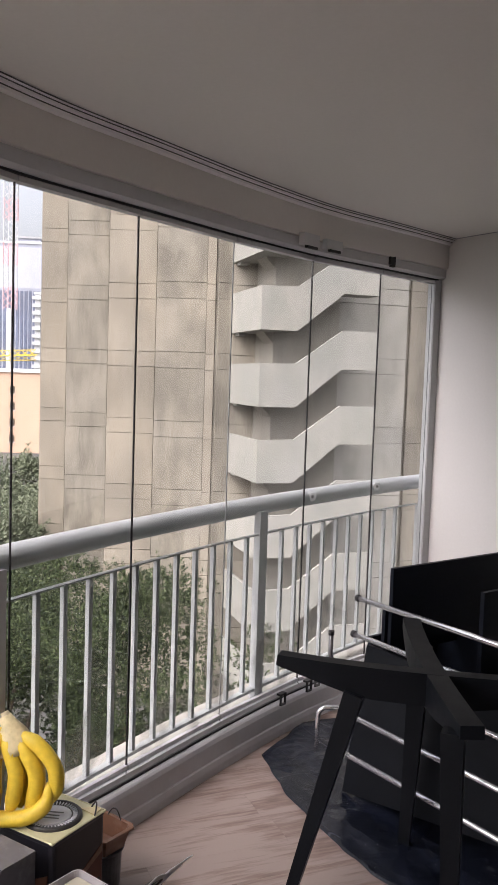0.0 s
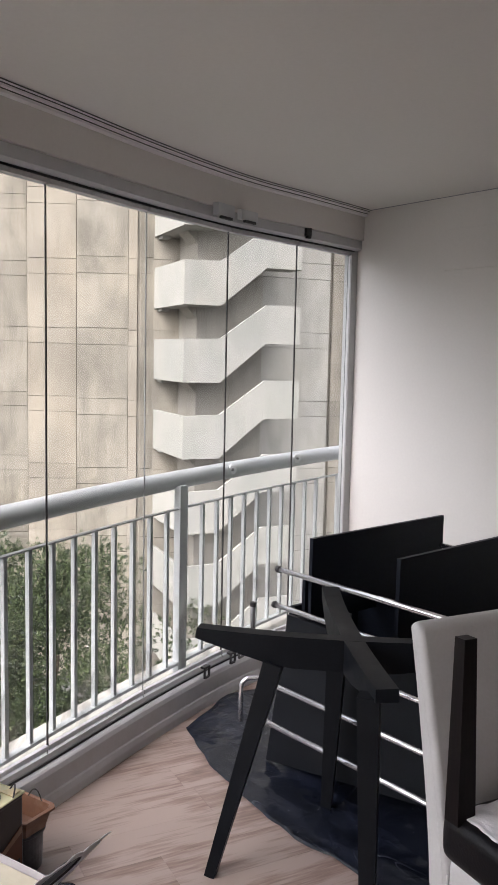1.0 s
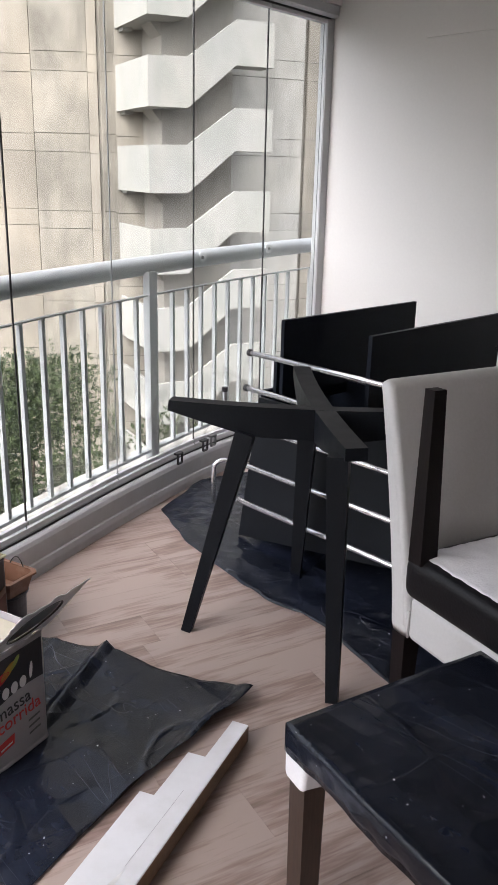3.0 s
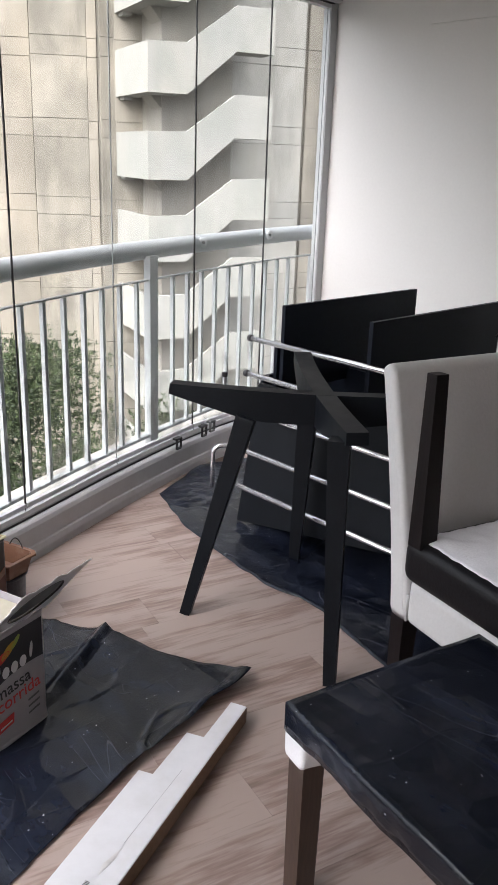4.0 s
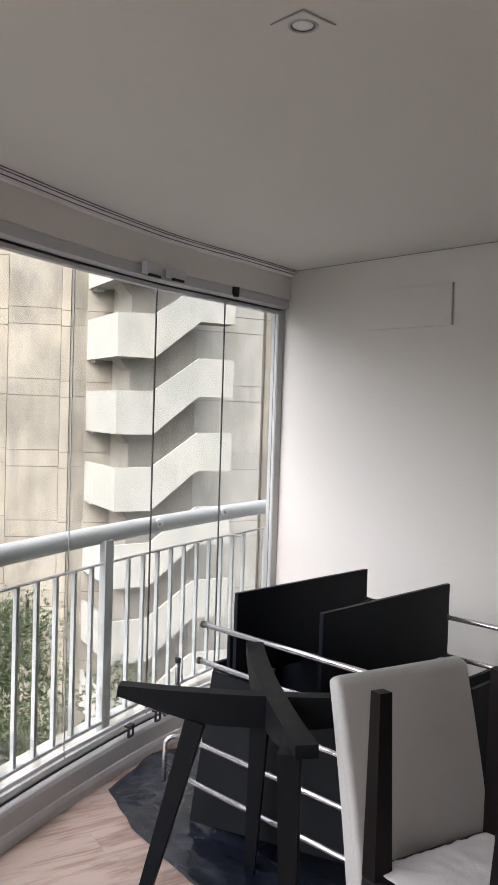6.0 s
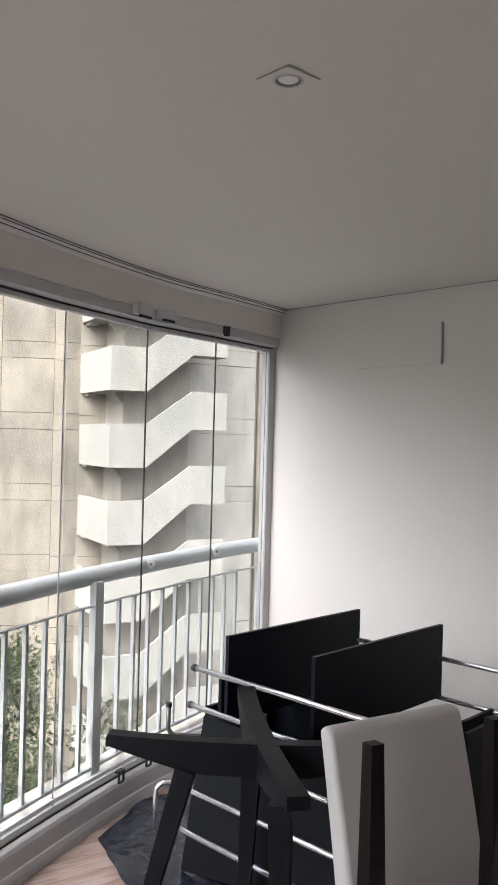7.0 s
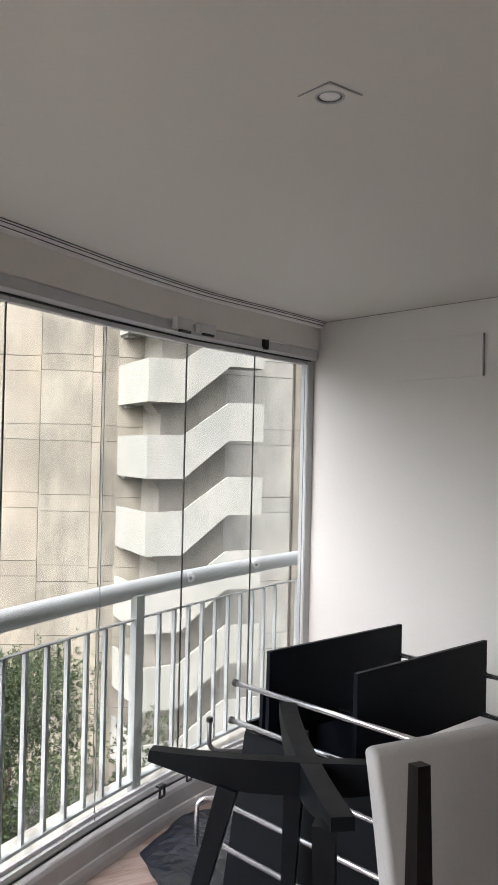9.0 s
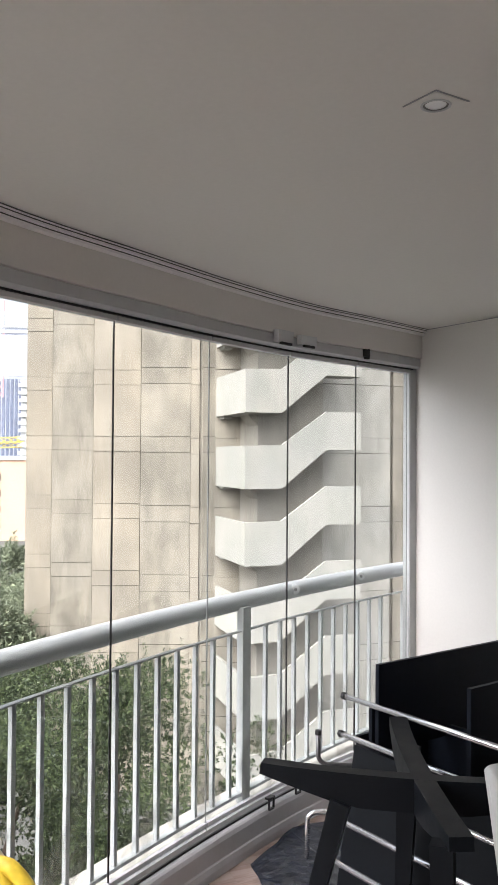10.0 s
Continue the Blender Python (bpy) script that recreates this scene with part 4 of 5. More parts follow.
for x, y in ((0.035, 0.035), (0.53, 0.035), (0.035, 0.51), (0.53, 0.51)):
    p, q = CV @ Vector((x, y, 0)), CV @ Vector((x, y, 0.4))
    part("leg", bm_beam([p, q], [0.046, 0.052], [0.046, 0.052], up=(1, -0.14, 0), bevel=0.003), M_BROWN, covered)
wrap_cloth = bm_pad(0.0, 0.0, 0.346, 0.068, 0.068, 0.414, 0.012, None, 5)
for v in wrap_cloth.verts:
    w = Vector((v.co.x * 40, v.co.y * 40, v.co.z * 30))
    v.co += Vector((noise.noise(w) * 0.006, noise.noise(w + Vector((4, 0, 0))) * 0.006, (noise.noise(w * 0.6 + Vector((0, 4, 0))) * 0.02 if v.co.z < 0.37 else 0)))
bmesh.ops.transform(wrap_cloth, matrix=CV, verts=wrap_cloth.verts[:])
part("cloth_wrap", wrap_cloth, M_LINING, covered, "white cloth bunched round the leg", True)


# ---- sheets and boards on the floor ----
def bm_sheet(front, back, nu=110, nv=70, lift=0.012, seed=0.0):
    """A loose sheet between two edge lines of (x, y, z)."""
    def on(line, u):
        s = u * (len(line) - 1)
        k = min(int(s), len(line) - 2)
        return Vector(line[k]).lerp(Vector(line[k + 1]), s - k)
    bm = bmesh.new()
    g = []
    for i in range(nu + 1):
        row = []
        for j in range(nv + 1):
            u, v = i / nu, j / nv
            p = on(front, u).lerp(on(back, u), v)
            q = p * 5 + Vector((seed, seed, seed))
            w = noise.noise(q) * 0.5 + noise.noise(q * 2.3) * 0.3
            fold = max(0.0, 1 - abs(noise.noise(Vector((p.x * 2.2 + p.y * 1.4 + seed, p.y * 1.1 - p.x * 0.8, seed)))) * 16)
            fold += 0.7 * max(0.0, 1 - abs(noise.noise(Vector((p.x * 3.1 - p.y * 2.6, p.y * 2.4 + p.x * 1.9, seed + 5)))) * 20)
            crease = max(0.0, 1 - abs((p.x + 1.78) * 0.82 + (p.y - 1.665) * 0.57 + 0.0) / 0.03) * (1 if seed > 3 and p.y > 1.25 else 0)
            p.z += 0.004 + lift * 0.45 * (0.4 + w) + lift * 0.4 * fold + 0.02 * crease
            curl = max(0.0, (u - 0.94) / 0.06) if seed > 3 else 0.0
            p.z += 0.02 * math.sin(min(1.0, curl) * 2.2) * (0.6 + 0.8 * noise.noise(Vector((v * 6, 2, 0))))
            crumple = max(0.0, 1 - (Vector((p.x + 1.55, p.y - 0.95, 0)).length / 0.33)) if seed > 3 else 0.0
            p.z += 0.035 * crumple * abs(noise.noise(q * 2.2 + Vector((0, 0, 8))))
            p.x += 0.012 * noise.noise(q * 1.5 + Vector((9, 0, 0)))
            p.y += 0.012 * noise.noise(q * 1.5 + Vector((0, 9, 0)))
            p.z = max(p.z, 0.003)
            row.append(bm.verts.new(p))
        g.append(row)
    for i in range(nu):
        for j in range(nv):
            bm.faces.new((g[i][j], g[i + 1][j], g[i + 1][j + 1], g[i][j + 1]))
    return bm


def sheet(name, label, front, back, **kw):
    ob = part(name, bm_sheet(front, back, **kw), M_FILM, None, "", True)
    ob.modifiers.new("thick", "SOLIDIFY").thickness = 0.0006
    tagged(ob, label, "plastic sheet")
    return ob


sheet("plastic_sheet", "creased black plastic sheet spread under the rack",
      [(-2.665, 2.455, 0), (-2.37, 2.365, 0), (-2.14, 2.325, 0), (-1.91, 2.305, 0), (-1.73, 2.3, 0), (-1.56, 2.335, 0), (-1.45, 2.33, 0), (-1.31, 2.3, 0), (-1.11, 2.26, 0), (-0.85, 2.2, 0), (-0.6, 2.2, 0)],
      [(-2.83, 2.8, 0.02), (-2.8, 3.2, 0), (-2.6, 3.5, 0), (-2.3, 3.6, 0), (-2.0, 3.62, 0), (-1.7, 3.65, 0), (-1.4, 3.65, 0), (-1.2, 3.6, 0), (-1.0, 3.6, 0), (-0.8, 3.5, 0), (-0.5, 3.5, 0)], lift=0.013, seed=1.3)
sheet("plastic_sheet", "creased black plastic sheet under the paint tins",
      [(-2.02, 1.5, 0), (-1.86, 1.61, 0), (-1.78, 1.665, 0.012), (-1.62, 1.73, 0), (-1.45, 1.81, 0), (-1.3, 1.885, 0.03)],
      [(-1.9, 0.75, 0), (-1.7, 0.7, 0), (-1.5, 0.75, 0), (-1.2, 0.85, 0), (-1.0, 0.95, 0), (-1.13, 1.24, 0.0)], lift=0.017, seed=4.7)

# long white carton with a stepped end
BD = Vector((0.46, -0.888, 0)).normalized()
BS = Vector((BD.y, -BD.x, 0))
TIP = Vector((-1.152, 1.751, 0))
carton = thing("cardboard_carton", -0.95, 1.3, 0.003, "long white cardboard carton with a stepped end, lying flat", "carton")


def on_carton(along, across):
    p = TIP + BD * along + BS * across
    return (p.x, p.y)


step_line = [(0, 0), (1.35, 0), (1.35, 0.138), (0.345, 0.138), (0.345, 0.098), (0.168, 0.098), (0.168, 0.048), (0, 0.048)]
bm = bm_prism([on_carton(a, b) for a, b in step_line], 0.003, 0.052)
bmesh.ops.bevel(bm, geom=bm.edges[:], offset=0.0012, segments=1, affect="EDGES")
part("body", bm, M_BOARD, carton)
# Brown strip puts the shade of the carton's right side into colour.
part("shaded_side", bm_prism([on_carton(0.003, -0.0012), on_carton(1.347, -0.0012), on_carton(1.347, 0.0006), on_carton(0.003, 0.0006)], 0.004, 0.0495), M_CORE, carton, "carton side coloured brown for its shade")
part("slit", bm_beam([Vector((*on_carton(0.3, 0.042), 0.0521)), Vector((*on_carton(0.56, 0.047), 0.0521))], [0.0007, 0.0007], [0.0006, 0.0006]), M_TRACK, carton)
part("smudge", bm_prism([on_carton(0.57, 0.044), on_carton(0.6, 0.04), on_carton(0.66, 0.05), on_carton(0.63, 0.058)], 0.0521, 0.0526), M_TIN, carton, "grey smudge of filler")
for k in range(9):
    part("print_bar", bm_prism([on_carton(0.68 + k * 0.0035, 0.055), on_carton(0.6815 + k * 0.0035, 0.055), on_carton(0.6815 + k * 0.0035, 0.066), on_carton(0.68 + k * 0.0035, 0.066)], 0.0521, 0.0525), M_LABEL_BLACK, carton)

# crumpled clear wrap under the white chair
bm = bmesh.new()
bmesh.ops.create_grid(bm, x_segments=18, y_segments=18, size=0.055)
for v in bm.verts:
    q = v.co * 22
    v.co = Vector((-0.93 + v.co.x + 0.015 * noise.noise(q), 2.39 + v.co.y + 0.015 * noise.noise(q + Vector((5, 0, 0))), 0.04 + 0.035 * noise.noise(q * 0.8 + Vector((0, 7, 0)))))
wrap = part("plastic_wrap", bm, M_CLEAR, None, "")
wrap.modifiers.new("thick", "SOLIDIFY").thickness = 0.001
tagged(wrap, "crumpled pale plastic wrap under the white chair", "plastic wrap")


# ---- painter's things ----
def tin_body(parent, m, s, h, material, open_top=False):
    """Square tin with rounded upright edges and a rolled rim."""
    def outline(size, r=0.018, n=4):
        pts = []
        for cx, cy, a0 in ((1, 1, 0), (-1, 1, 90), (-1, -1, 180), (1, -1, 270)):
            for k in range(n + 1):
                a = radians(a0 + 90 * k / n)
                pts.append((cx * (size / 2 - r) + r * math.cos(a), cy * (size / 2 - r) + r * math.sin(a)))
        return pts
    bm = bmesh.new()
    levels = [(s, 0.0), (s, 0.006), (s - 0.004, 0.012), (s - 0.004, h - 0.012), (s, h - 0.006), (s, h)]
    if open_top:
        levels += [(s - 0.006, h), (s - 0.006, 0.2), ]
    rings = [[bm.verts.new((x, y, z)) for x, y in outline(q)] for q, z in levels]
    n = len(rings[0])
    for a, b in zip(rings, rings[1:]):
        for k in range(n):
            bm.faces.new((a[k], a[(k + 1) % n], b[(k + 1) % n], b[k]))
    bm.faces.new(rings[0])
    bm.faces.new(rings[-1])
    bmesh.ops.transform(bm, matrix=m, verts=bm.verts[:])
    return part("body", bm, material, parent)


def face_patch(m, side, pts, depth=0.0012):
    """A printed patch on a tin's side: outline of (across, up)."""
    bm = bmesh.new()
    lo = [bm.verts.new(side @ Vector((a, 0, b))) for a, b in pts]
    hi = [bm.verts.new(side @ Vector((a, -depth, b))) for a, b in pts]
    n = len(pts)
    bm.faces.new(lo)
    bm.faces.new(hi)
    for k in range(n):
        bm.faces.new((lo[k], lo[(k + 1) % n], hi[(k + 1) % n], hi[k]))
    bmesh.ops.transform(bm, matrix=m, verts=bm.verts[:])
    return bm


def ellipse(cx, cz, a, b, n=28, start=0, end=360, turn=0):
    out = []
    for k in range(n):
        t = radians(start + (end - start) * k / (n - (0 if end - start >= 360 else 1)))
        x, z = a * math.cos(t), b * math.sin(t)
        c, s = math.cos(radians(turn)), math.sin(radians(turn))
        out.append((cx + x * c - z * s, cz + x * s + z * c))
    return out


S, H = 0.235, 0.335
# putty tin, cut open, with its lid bent up
putty = thing("putty_tin", -1.56, 1.2, 0.012, "square white-and-black putty tin cut open, lid bent up", "paint tin")
CT = pose(-1.557, 1.178, 0.012, 0, 0, 111)
tin_body(putty, CT, S, H, M_LABEL_WHITE, True)
part("putty", bm_box(-S / 2 + 0.0065, -S / 2 + 0.0065, 0.205, S / 2 - 0.0065, S / 2 - 0.0065, 0.316, 0.0, CT), M_PUTTY, putty, "cream filler putty inside")
FRONT = Matrix.Translation((0, -S / 2 + 0.0015, 0))
band = [(-0.1, 0.18)] + [(-0.1 + 0.2 * k / 12, 0.18 + 0.014 * math.sin(k / 12 * 3.0) + 0.02 * k / 12) for k in range(13)] + [(0.1, 0.315), (-0.1, 0.315)]
part("dark_band", face_patch(CT, FRONT, band[1:]), M_LABEL_BLACK, putty)
FR2 = Matrix.Translation((0, -S / 2 + 0.0003, 0))
part("swirl_red", face_patch(CT, FR2, ellipse(-0.045, 0.262, 0.03, 0.012, turn=20)), M_LABEL_RED, putty)
part("swirl_yellow", face_patch(CT, FR2, ellipse(-0.02, 0.275, 0.03, 0.011, turn=35)), M_LABEL_YELLOW, putty)
part("swirl_green", face_patch(CT, FR2, ellipse(0.005, 0.288, 0.022, 0.007, turn=45)), M_LABEL_GREEN, putty)
for k in range(5):
    tall = 1.45 if k in (0, 4) else 1.0
    part("logo_shape", face_patch(CT, FR2, ellipse(-0.062 + k * 0.03, 0.215 + 0.012 * (tall - 1) * 3 + k * 0.002, 0.0115 if k != 4 else 0.005, 0.016 * tall, turn=-8)), M_LABEL_LIGHT, putty)
WM = CT @ Matrix.Translation((0, -S / 2 + 0.0012, 0)) @ pose(0, 0, 0, 90, 0, 0)
text_part("massa", 0.052, WM @ pose(-0.07, 0.145, 0, 0, 0, 4), M_LABEL_BLACK, putty)
text_part("corrida", 0.052, WM @ pose(-0.065, 0.108, 0, 0, 0, 4), M_LABEL_RED, putty)
part("stamp", face_patch(CT, FRONT, [(-0.07, 0.05), (-0.015, 0.058), (-0.012, 0.088), (-0.068, 0.08)]), M_LABEL_RED, putty)
part("stamp_line", face_patch(CT, FR2, [(-0.062, 0.06), (-0.022, 0.066), (-0.021, 0.07), (-0.061, 0.064)]), M_LABEL_LIGHT, putty)
for k in range(3):
    part("print_bar", face_patch(CT, FRONT, [(0.04, 0.05 + k * 0.02), (0.08, 0.055 + k * 0.02), (0.08, 0.06 + k * 0.02), (0.04, 0.055 + k * 0.02)]), M_SEAL, putty)
# the bent lid: square sheet with a round hole and torn edges
bm = bmesh.new()
inner, outer = [], []
for k in range(64):
    a = 2 * math.pi * k / 64
    c, s = math.cos(a), math.sin(a)
    r = 0.5 / max(abs(c), abs(s))
    jag = 1 + 0.09 * noise.noise(Vector((k * 0.9, 3.3, 0))) + 0.04 * (k % 2)
    outer.append(bm.verts.new((c * r * S * 0.98 * jag, s * r * S * 0.98 * jag, 0.006 * noise.noise(Vector((k * 0.4, 0, 1))))))
    inner.append(bm.verts.new((c * 0.083, s * 0.083, 0)))
for k in range(64):
    bm.faces.new((outer[k], outer[(k + 1) % 64], inner[(k + 1) % 64], inner[k]))
LIDM = CT @ pose(0.012, -S / 2 + 0.004, H, 131, 0, 0) @ pose(0, S / 2, 0, 0, 0, 0)
bmesh.ops.transform(bm, matrix=LIDM, verts=bm.verts[:])
lid = part("lid", bm, M_TIN, putty, "torn tinplate lid with a round hole")
lid.modifiers.new("thick", "SOLIDIFY").thickness = 0.002
# Added disc gives the grey seen through the open hole.
hole_disc = part("hole_disc", bm_tube([LIDM @ Vector((0, 0, z)) for z in (-0.006, -0.003)], [0.08, 0.08], 40), M_STEEL, lid, "grey disc added for the view through the lid's hole")
part("hole_rim", bm_tube([LIDM @ Vector((0.081 * math.cos(a), 0.081 * math.sin(a), 0.0)) for a in [k * math.pi / 20 for k in range(41)]], 0.0028, 6, False), M_RUBBER, lid, smooth=True)

# paint tin with a pouring cap
PT = pose(-2.013, 1.273, 0.004, 0, 0, 28)
paint = thing("paint_tin", -2.02, 1.262, 0.004, "square orange-and-black paint tin with a round pouring cap", "paint tin")
tin_body(paint, PT, S, H, M_LABEL_BLACK)
part("top", bm_box(-S / 2 + 0.006, -S / 2 + 0.006, H - 0.004, S / 2 - 0.006, S / 2 - 0.006, H + 0.002, 0.002, PT), M_CREAM, paint, "cream-coloured dented tin top")
part("rim", bm_tube([PT @ Vector((x * (S / 2 - 0.003), y * (S / 2 - 0.003), H)) for x, y in ((1, 1), (-1, 1), (-1, -1), (1, -1), (1, 1))], 0.0035, 8), M_CREAM, paint)


def bm_lathe(profile, m, sides=40):
    """Turns a profile of (radius, height) about the upright axis."""
    bm = bmesh.new()
    rings = [[bm.verts.new(m @ Vector((r * math.cos(2 * math.pi * k / sides), r * math.sin(2 * math.pi * k / sides), z))) for k in range(sides)] for r, z in profile]
    for a, b in zip(rings, rings[1:]):
        for k in range(sides):
            bm.faces.new((a[k], a[(k + 1) % sides], b[(k + 1) % sides], b[k]))
    bm.faces.new(rings[0])
    bm.faces.new(rings[-1])
    return bm


CAP = PT @ Matrix.Translation((0.012, -0.004, H))
cap = part("pouring_cap", bm_lathe([(0.088, 0.001), (0.087, 0.009), (0.083, 0.0125), (0.078, 0.0125), (0.074, 0.009), (0.056, 0.006), (0.054, 0.004)], CAP), M_RUBBER, paint, "black ribbed pouring cap")
part("clear_window", bm_lathe([(0.055, 0.0045), (0.055, 0.0095), (0.05, 0.011)], CAP), M_CLEAR, cap, "pale clear plastic window of the cap")
for k, (w, d) in enumerate(((0.06, 0.012), (0.045, -0.006), (0.052, -0.022))):
    part("print_bar", bm_box(-w / 2, d - 0.004, 0.0112, w / 2, d + 0.003, 0.0116, 0, CAP @ pose(0, 0, 0, 0, 0, 24)), M_SEAL, cap)
for k in range(44):
    a = 2 * math.pi * k / 44
    part("rib", bm_beam([CAP @ Vector((0.06 * math.cos(a), 0.06 * math.sin(a), 0.0085)), CAP @ Vector((0.073 * math.cos(a), 0.073 * math.sin(a), 0.0105))], [0.0032, 0.0032], [0.003, 0.003]), M_CLEAR, cap)
part("dent", bm_prism([(0.055, 0.075), (0.108, 0.07), (0.105, 0.108), (0.075, 0.106)], H + 0.0021, H + 0.006, PT), M_WRAP, paint, "yellowish paint smear on the tin's top")
for m_side in (PT, PT @ pose(0, 0, 0, 0, 0, 90)):
    part("label_field", face_patch(m_side, FRONT, [(-0.1, 0.02), (0.1, 0.02), (0.1, 0.24), (0.02, 0.2), (-0.1, 0.17)]), M_LABEL_ORANGE, paint, "worn orange-brown printed field")
    part("swoosh", face_patch(m_side, FR2, [(-0.098, 0.168), (0.02, 0.198), (0.098, 0.238), (0.098, 0.215), (0.02, 0.182), (-0.098, 0.157)]), M_TRAY, paint)
    for k in range(4):
        part("logo_bar", face_patch(m_side, FR2, [(-0.01 + k * 0.028, 0.1), (0.006 + k * 0.028, 0.1), (0.006 + k * 0.028, 0.14), (-0.01 + k * 0.028, 0.14)]), M_LABEL_BLACK, paint)
part("wire_handle", bm_tube(curve3(PT @ Vector((0.07, 0.1, H)), PT @ Vector((0.1, 0.11, H + 0.06)), PT @ Vector((0.115, 0.06, H - 0.01))), 0.0025, 8), M_RUBBER, paint)

# grey bucket with a brown roller tray on it
bucket = thing("paint_bucket", -2.125, 1.475, 0.004, "round dark grey paint bucket splashed with white", "bucket")
BX, BY = -2.125, 1.475
part("body", bm_tube([(BX, BY, 0.004), (BX, BY, 0.01), (BX, BY, 0.125), (BX, BY, 0.13), (BX, BY, 0.137)], [0.066, 0.07, 0.075, 0.08, 0.08], 32), M_GREYTIN, bucket, smooth=False)
part("rim", bm_tube([(BX + 0.08 * math.cos(a), BY + 0.08 * math.sin(a), 0.135) for a in [k * math.pi / 16 for k in range(33)]], 0.004, 8, False), M_GREYTIN, bucket, smooth=True)
tray = thing("roller_tray", BX, BY, 0.142, "brown plastic paint tray with dried paint", "paint tray")
TM = pose(-2.123, 1.472, 0.142, 0, 0, 21)
bm = bmesh.new()
rings = []
for lx, ly, z in [(0.15, 0.1, 0.0), (0.18, 0.13, 0.058), (0.2, 0.15, 0.058), (0.2, 0.15, 0.065), (0.175, 0.125, 0.065), (0.145, 0.095, 0.006)]:
    rings.append([bm.verts.new(TM @ Vector((a * lx / 2, b * ly / 2, z))) for a, b in ((-1, -0.8), (-0.8, -1), (0.8, -1), (1, -0.8), (1, 0.8), (0.8, 1), (-0.8, 1), (-1, 0.8))])
for a, b in zip(rings, rings[1:]):
    for k in range(8):
        bm.faces.new((a[k], a[(k + 1) % 8], b[(k + 1) % 8], b[k]))
bm.faces.new(rings[0])
bm.faces.new(rings[-1])
part("basin", bm, M_TRAY, tray)
part("wire", bm_tube(curve3(TM @ Vector((-0.02, 0.06, 0.067)), TM @ Vector((0.0, 0.075, 0.12)), TM @ Vector((0.04, 0.06, 0.067))), 0.002, 8), M_RUBBER, tray)

# grey box beside the tin
box = thing("grey_box", -1.86, 1.0, 0.004, "dark grey speckled box standing on the floor", "box")
part("body", bm_box(-0.11, -0.1, 0, 0.11, 0.1, 0.345, 0.004, pose(-1.895, 1.035, 0.004, 0, 0, 25)), M_GREYTIN, box)
part("tape", bm_box(-0.111, -0.02, 0.335, 0.111, 0.02, 0.3465, 0.0, pose(-1.895, 1.035, 0.004, 0, 0, 25)), M_SEAL, box)

# bananas on the tin and the box
BNX, BNY, BNZ = -2.06, 1.16, 0.6
bananas = thing("banana_bunch", BNX, BNY, 0.345, "bunch of ripe yellow bananas standing on the paint tin", "bananas")
stem = Vector((BNX, BNY, BNZ))
part("stem", bm_tube([stem + Vector((-0.015, -0.012, 0.06)), stem + Vector((0, 0, 0.03)), stem, stem - Vector((0, 0, 0.02))], [0.012, 0.014, 0.022, 0.03], 12), M_STEM, bananas, "pale cut stem", True)
bm = bm_tube([stem + Vector((-0.012, -0.01, 0.05)), stem + Vector((0, 0, 0.03)), stem + Vector((0.005, 0.008, 0.005)), stem + Vector((0.01, 0.014, -0.03)), stem + Vector((0.012, 0.02, -0.045))], [0.02, 0.024, 0.036, 0.05, 0.056], 22, False)
for v in bm.verts:
    v.co += Vector((noise.noise(v.co * 40), noise.noise(v.co * 40 + Vector((3, 0, 0))), noise.noise(v.co * 40 + Vector((0, 3, 0))))) * 0.008
wrap = part("wrap", bm, M_WRAP, bananas, "crumpled pale plastic wrap round the stem", True)
wrap.modifiers.new("thick", "SOLIDIFY").thickness = 0.001


def banana(points, thick=0.0235):
    pts = smooth_path3(points)
    n = len(pts) - 1
    rad = [0.007 + (thick - 0.007) * min(1, k / n * 4) * min(1, (1 - k / n) * 4.5 + 0.08) for k in range(n + 1)]
    part("banana", bm_tube(pts, rad, 10), M_BANANA, bananas, "", True)


def smooth_path3(points, steps=5):
    out = []
    v = [Vector(p) for p in points]
    for i in range(len(v) - 1):
        p0, p1, p2, p3 = (v[min(max(k, 0), len(v) - 1)] for k in (i - 1, i, i + 1, i + 2))
        for s in range(steps):
            u = s / steps
            out.append(0.5 * (2 * p1 + (p2 - p0) * u + (2 * p0 - 5 * p1 + 4 * p2 - p3) * u * u + (3 * p1 - p0 - 3 * p2 + p3) * u ** 3))
    return out + [v[-1]]


banana([stem, (-2.0, 1.215, 0.585), (-1.962, 1.262, 0.52), (-1.965, 1.27, 0.45), (-1.985, 1.25, 0.39)])
banana([(-1.965, 1.25, 0.47), (-1.955, 1.235, 0.41), (-1.98, 1.185, 0.372), (-2.02, 1.12, 0.365), (-2.05, 1.06, 0.375)])
banana([stem, (-2.015, 1.185, 0.57), (-1.985, 1.215, 0.5), (-1.99, 1.215, 0.43), (-2.01, 1.2, 0.375)])
banana([stem, (-2.035, 1.15, 0.575), (-2.01, 1.165, 0.5), (-2.01, 1.16, 0.43), (-2.03, 1.15, 0.37)])
banana([stem, (-2.05, 1.11, 0.575), (-2.03, 1.08, 0.5), (-2.03, 1.075, 0.43), (-2.05, 1.09, 0.37)])
banana([stem, (-2.1, 1.2, 0.575), (-2.11, 1.25, 0.5), (-2.1, 1.26, 0.43), (-2.07, 1.24, 0.37)])
banana([stem, (-2.13, 1.14, 0.57), (-2.17, 1.13, 0.5), (-2.17, 1.13, 0.43), (-2.14, 1.14, 0.37)])

banana([stem, (-2.03, 1.2, 0.58), (-2.015, 1.225, 0.5), (-2.01, 1.23, 0.43), (-2.02, 1.22, 0.37)], 0.024)
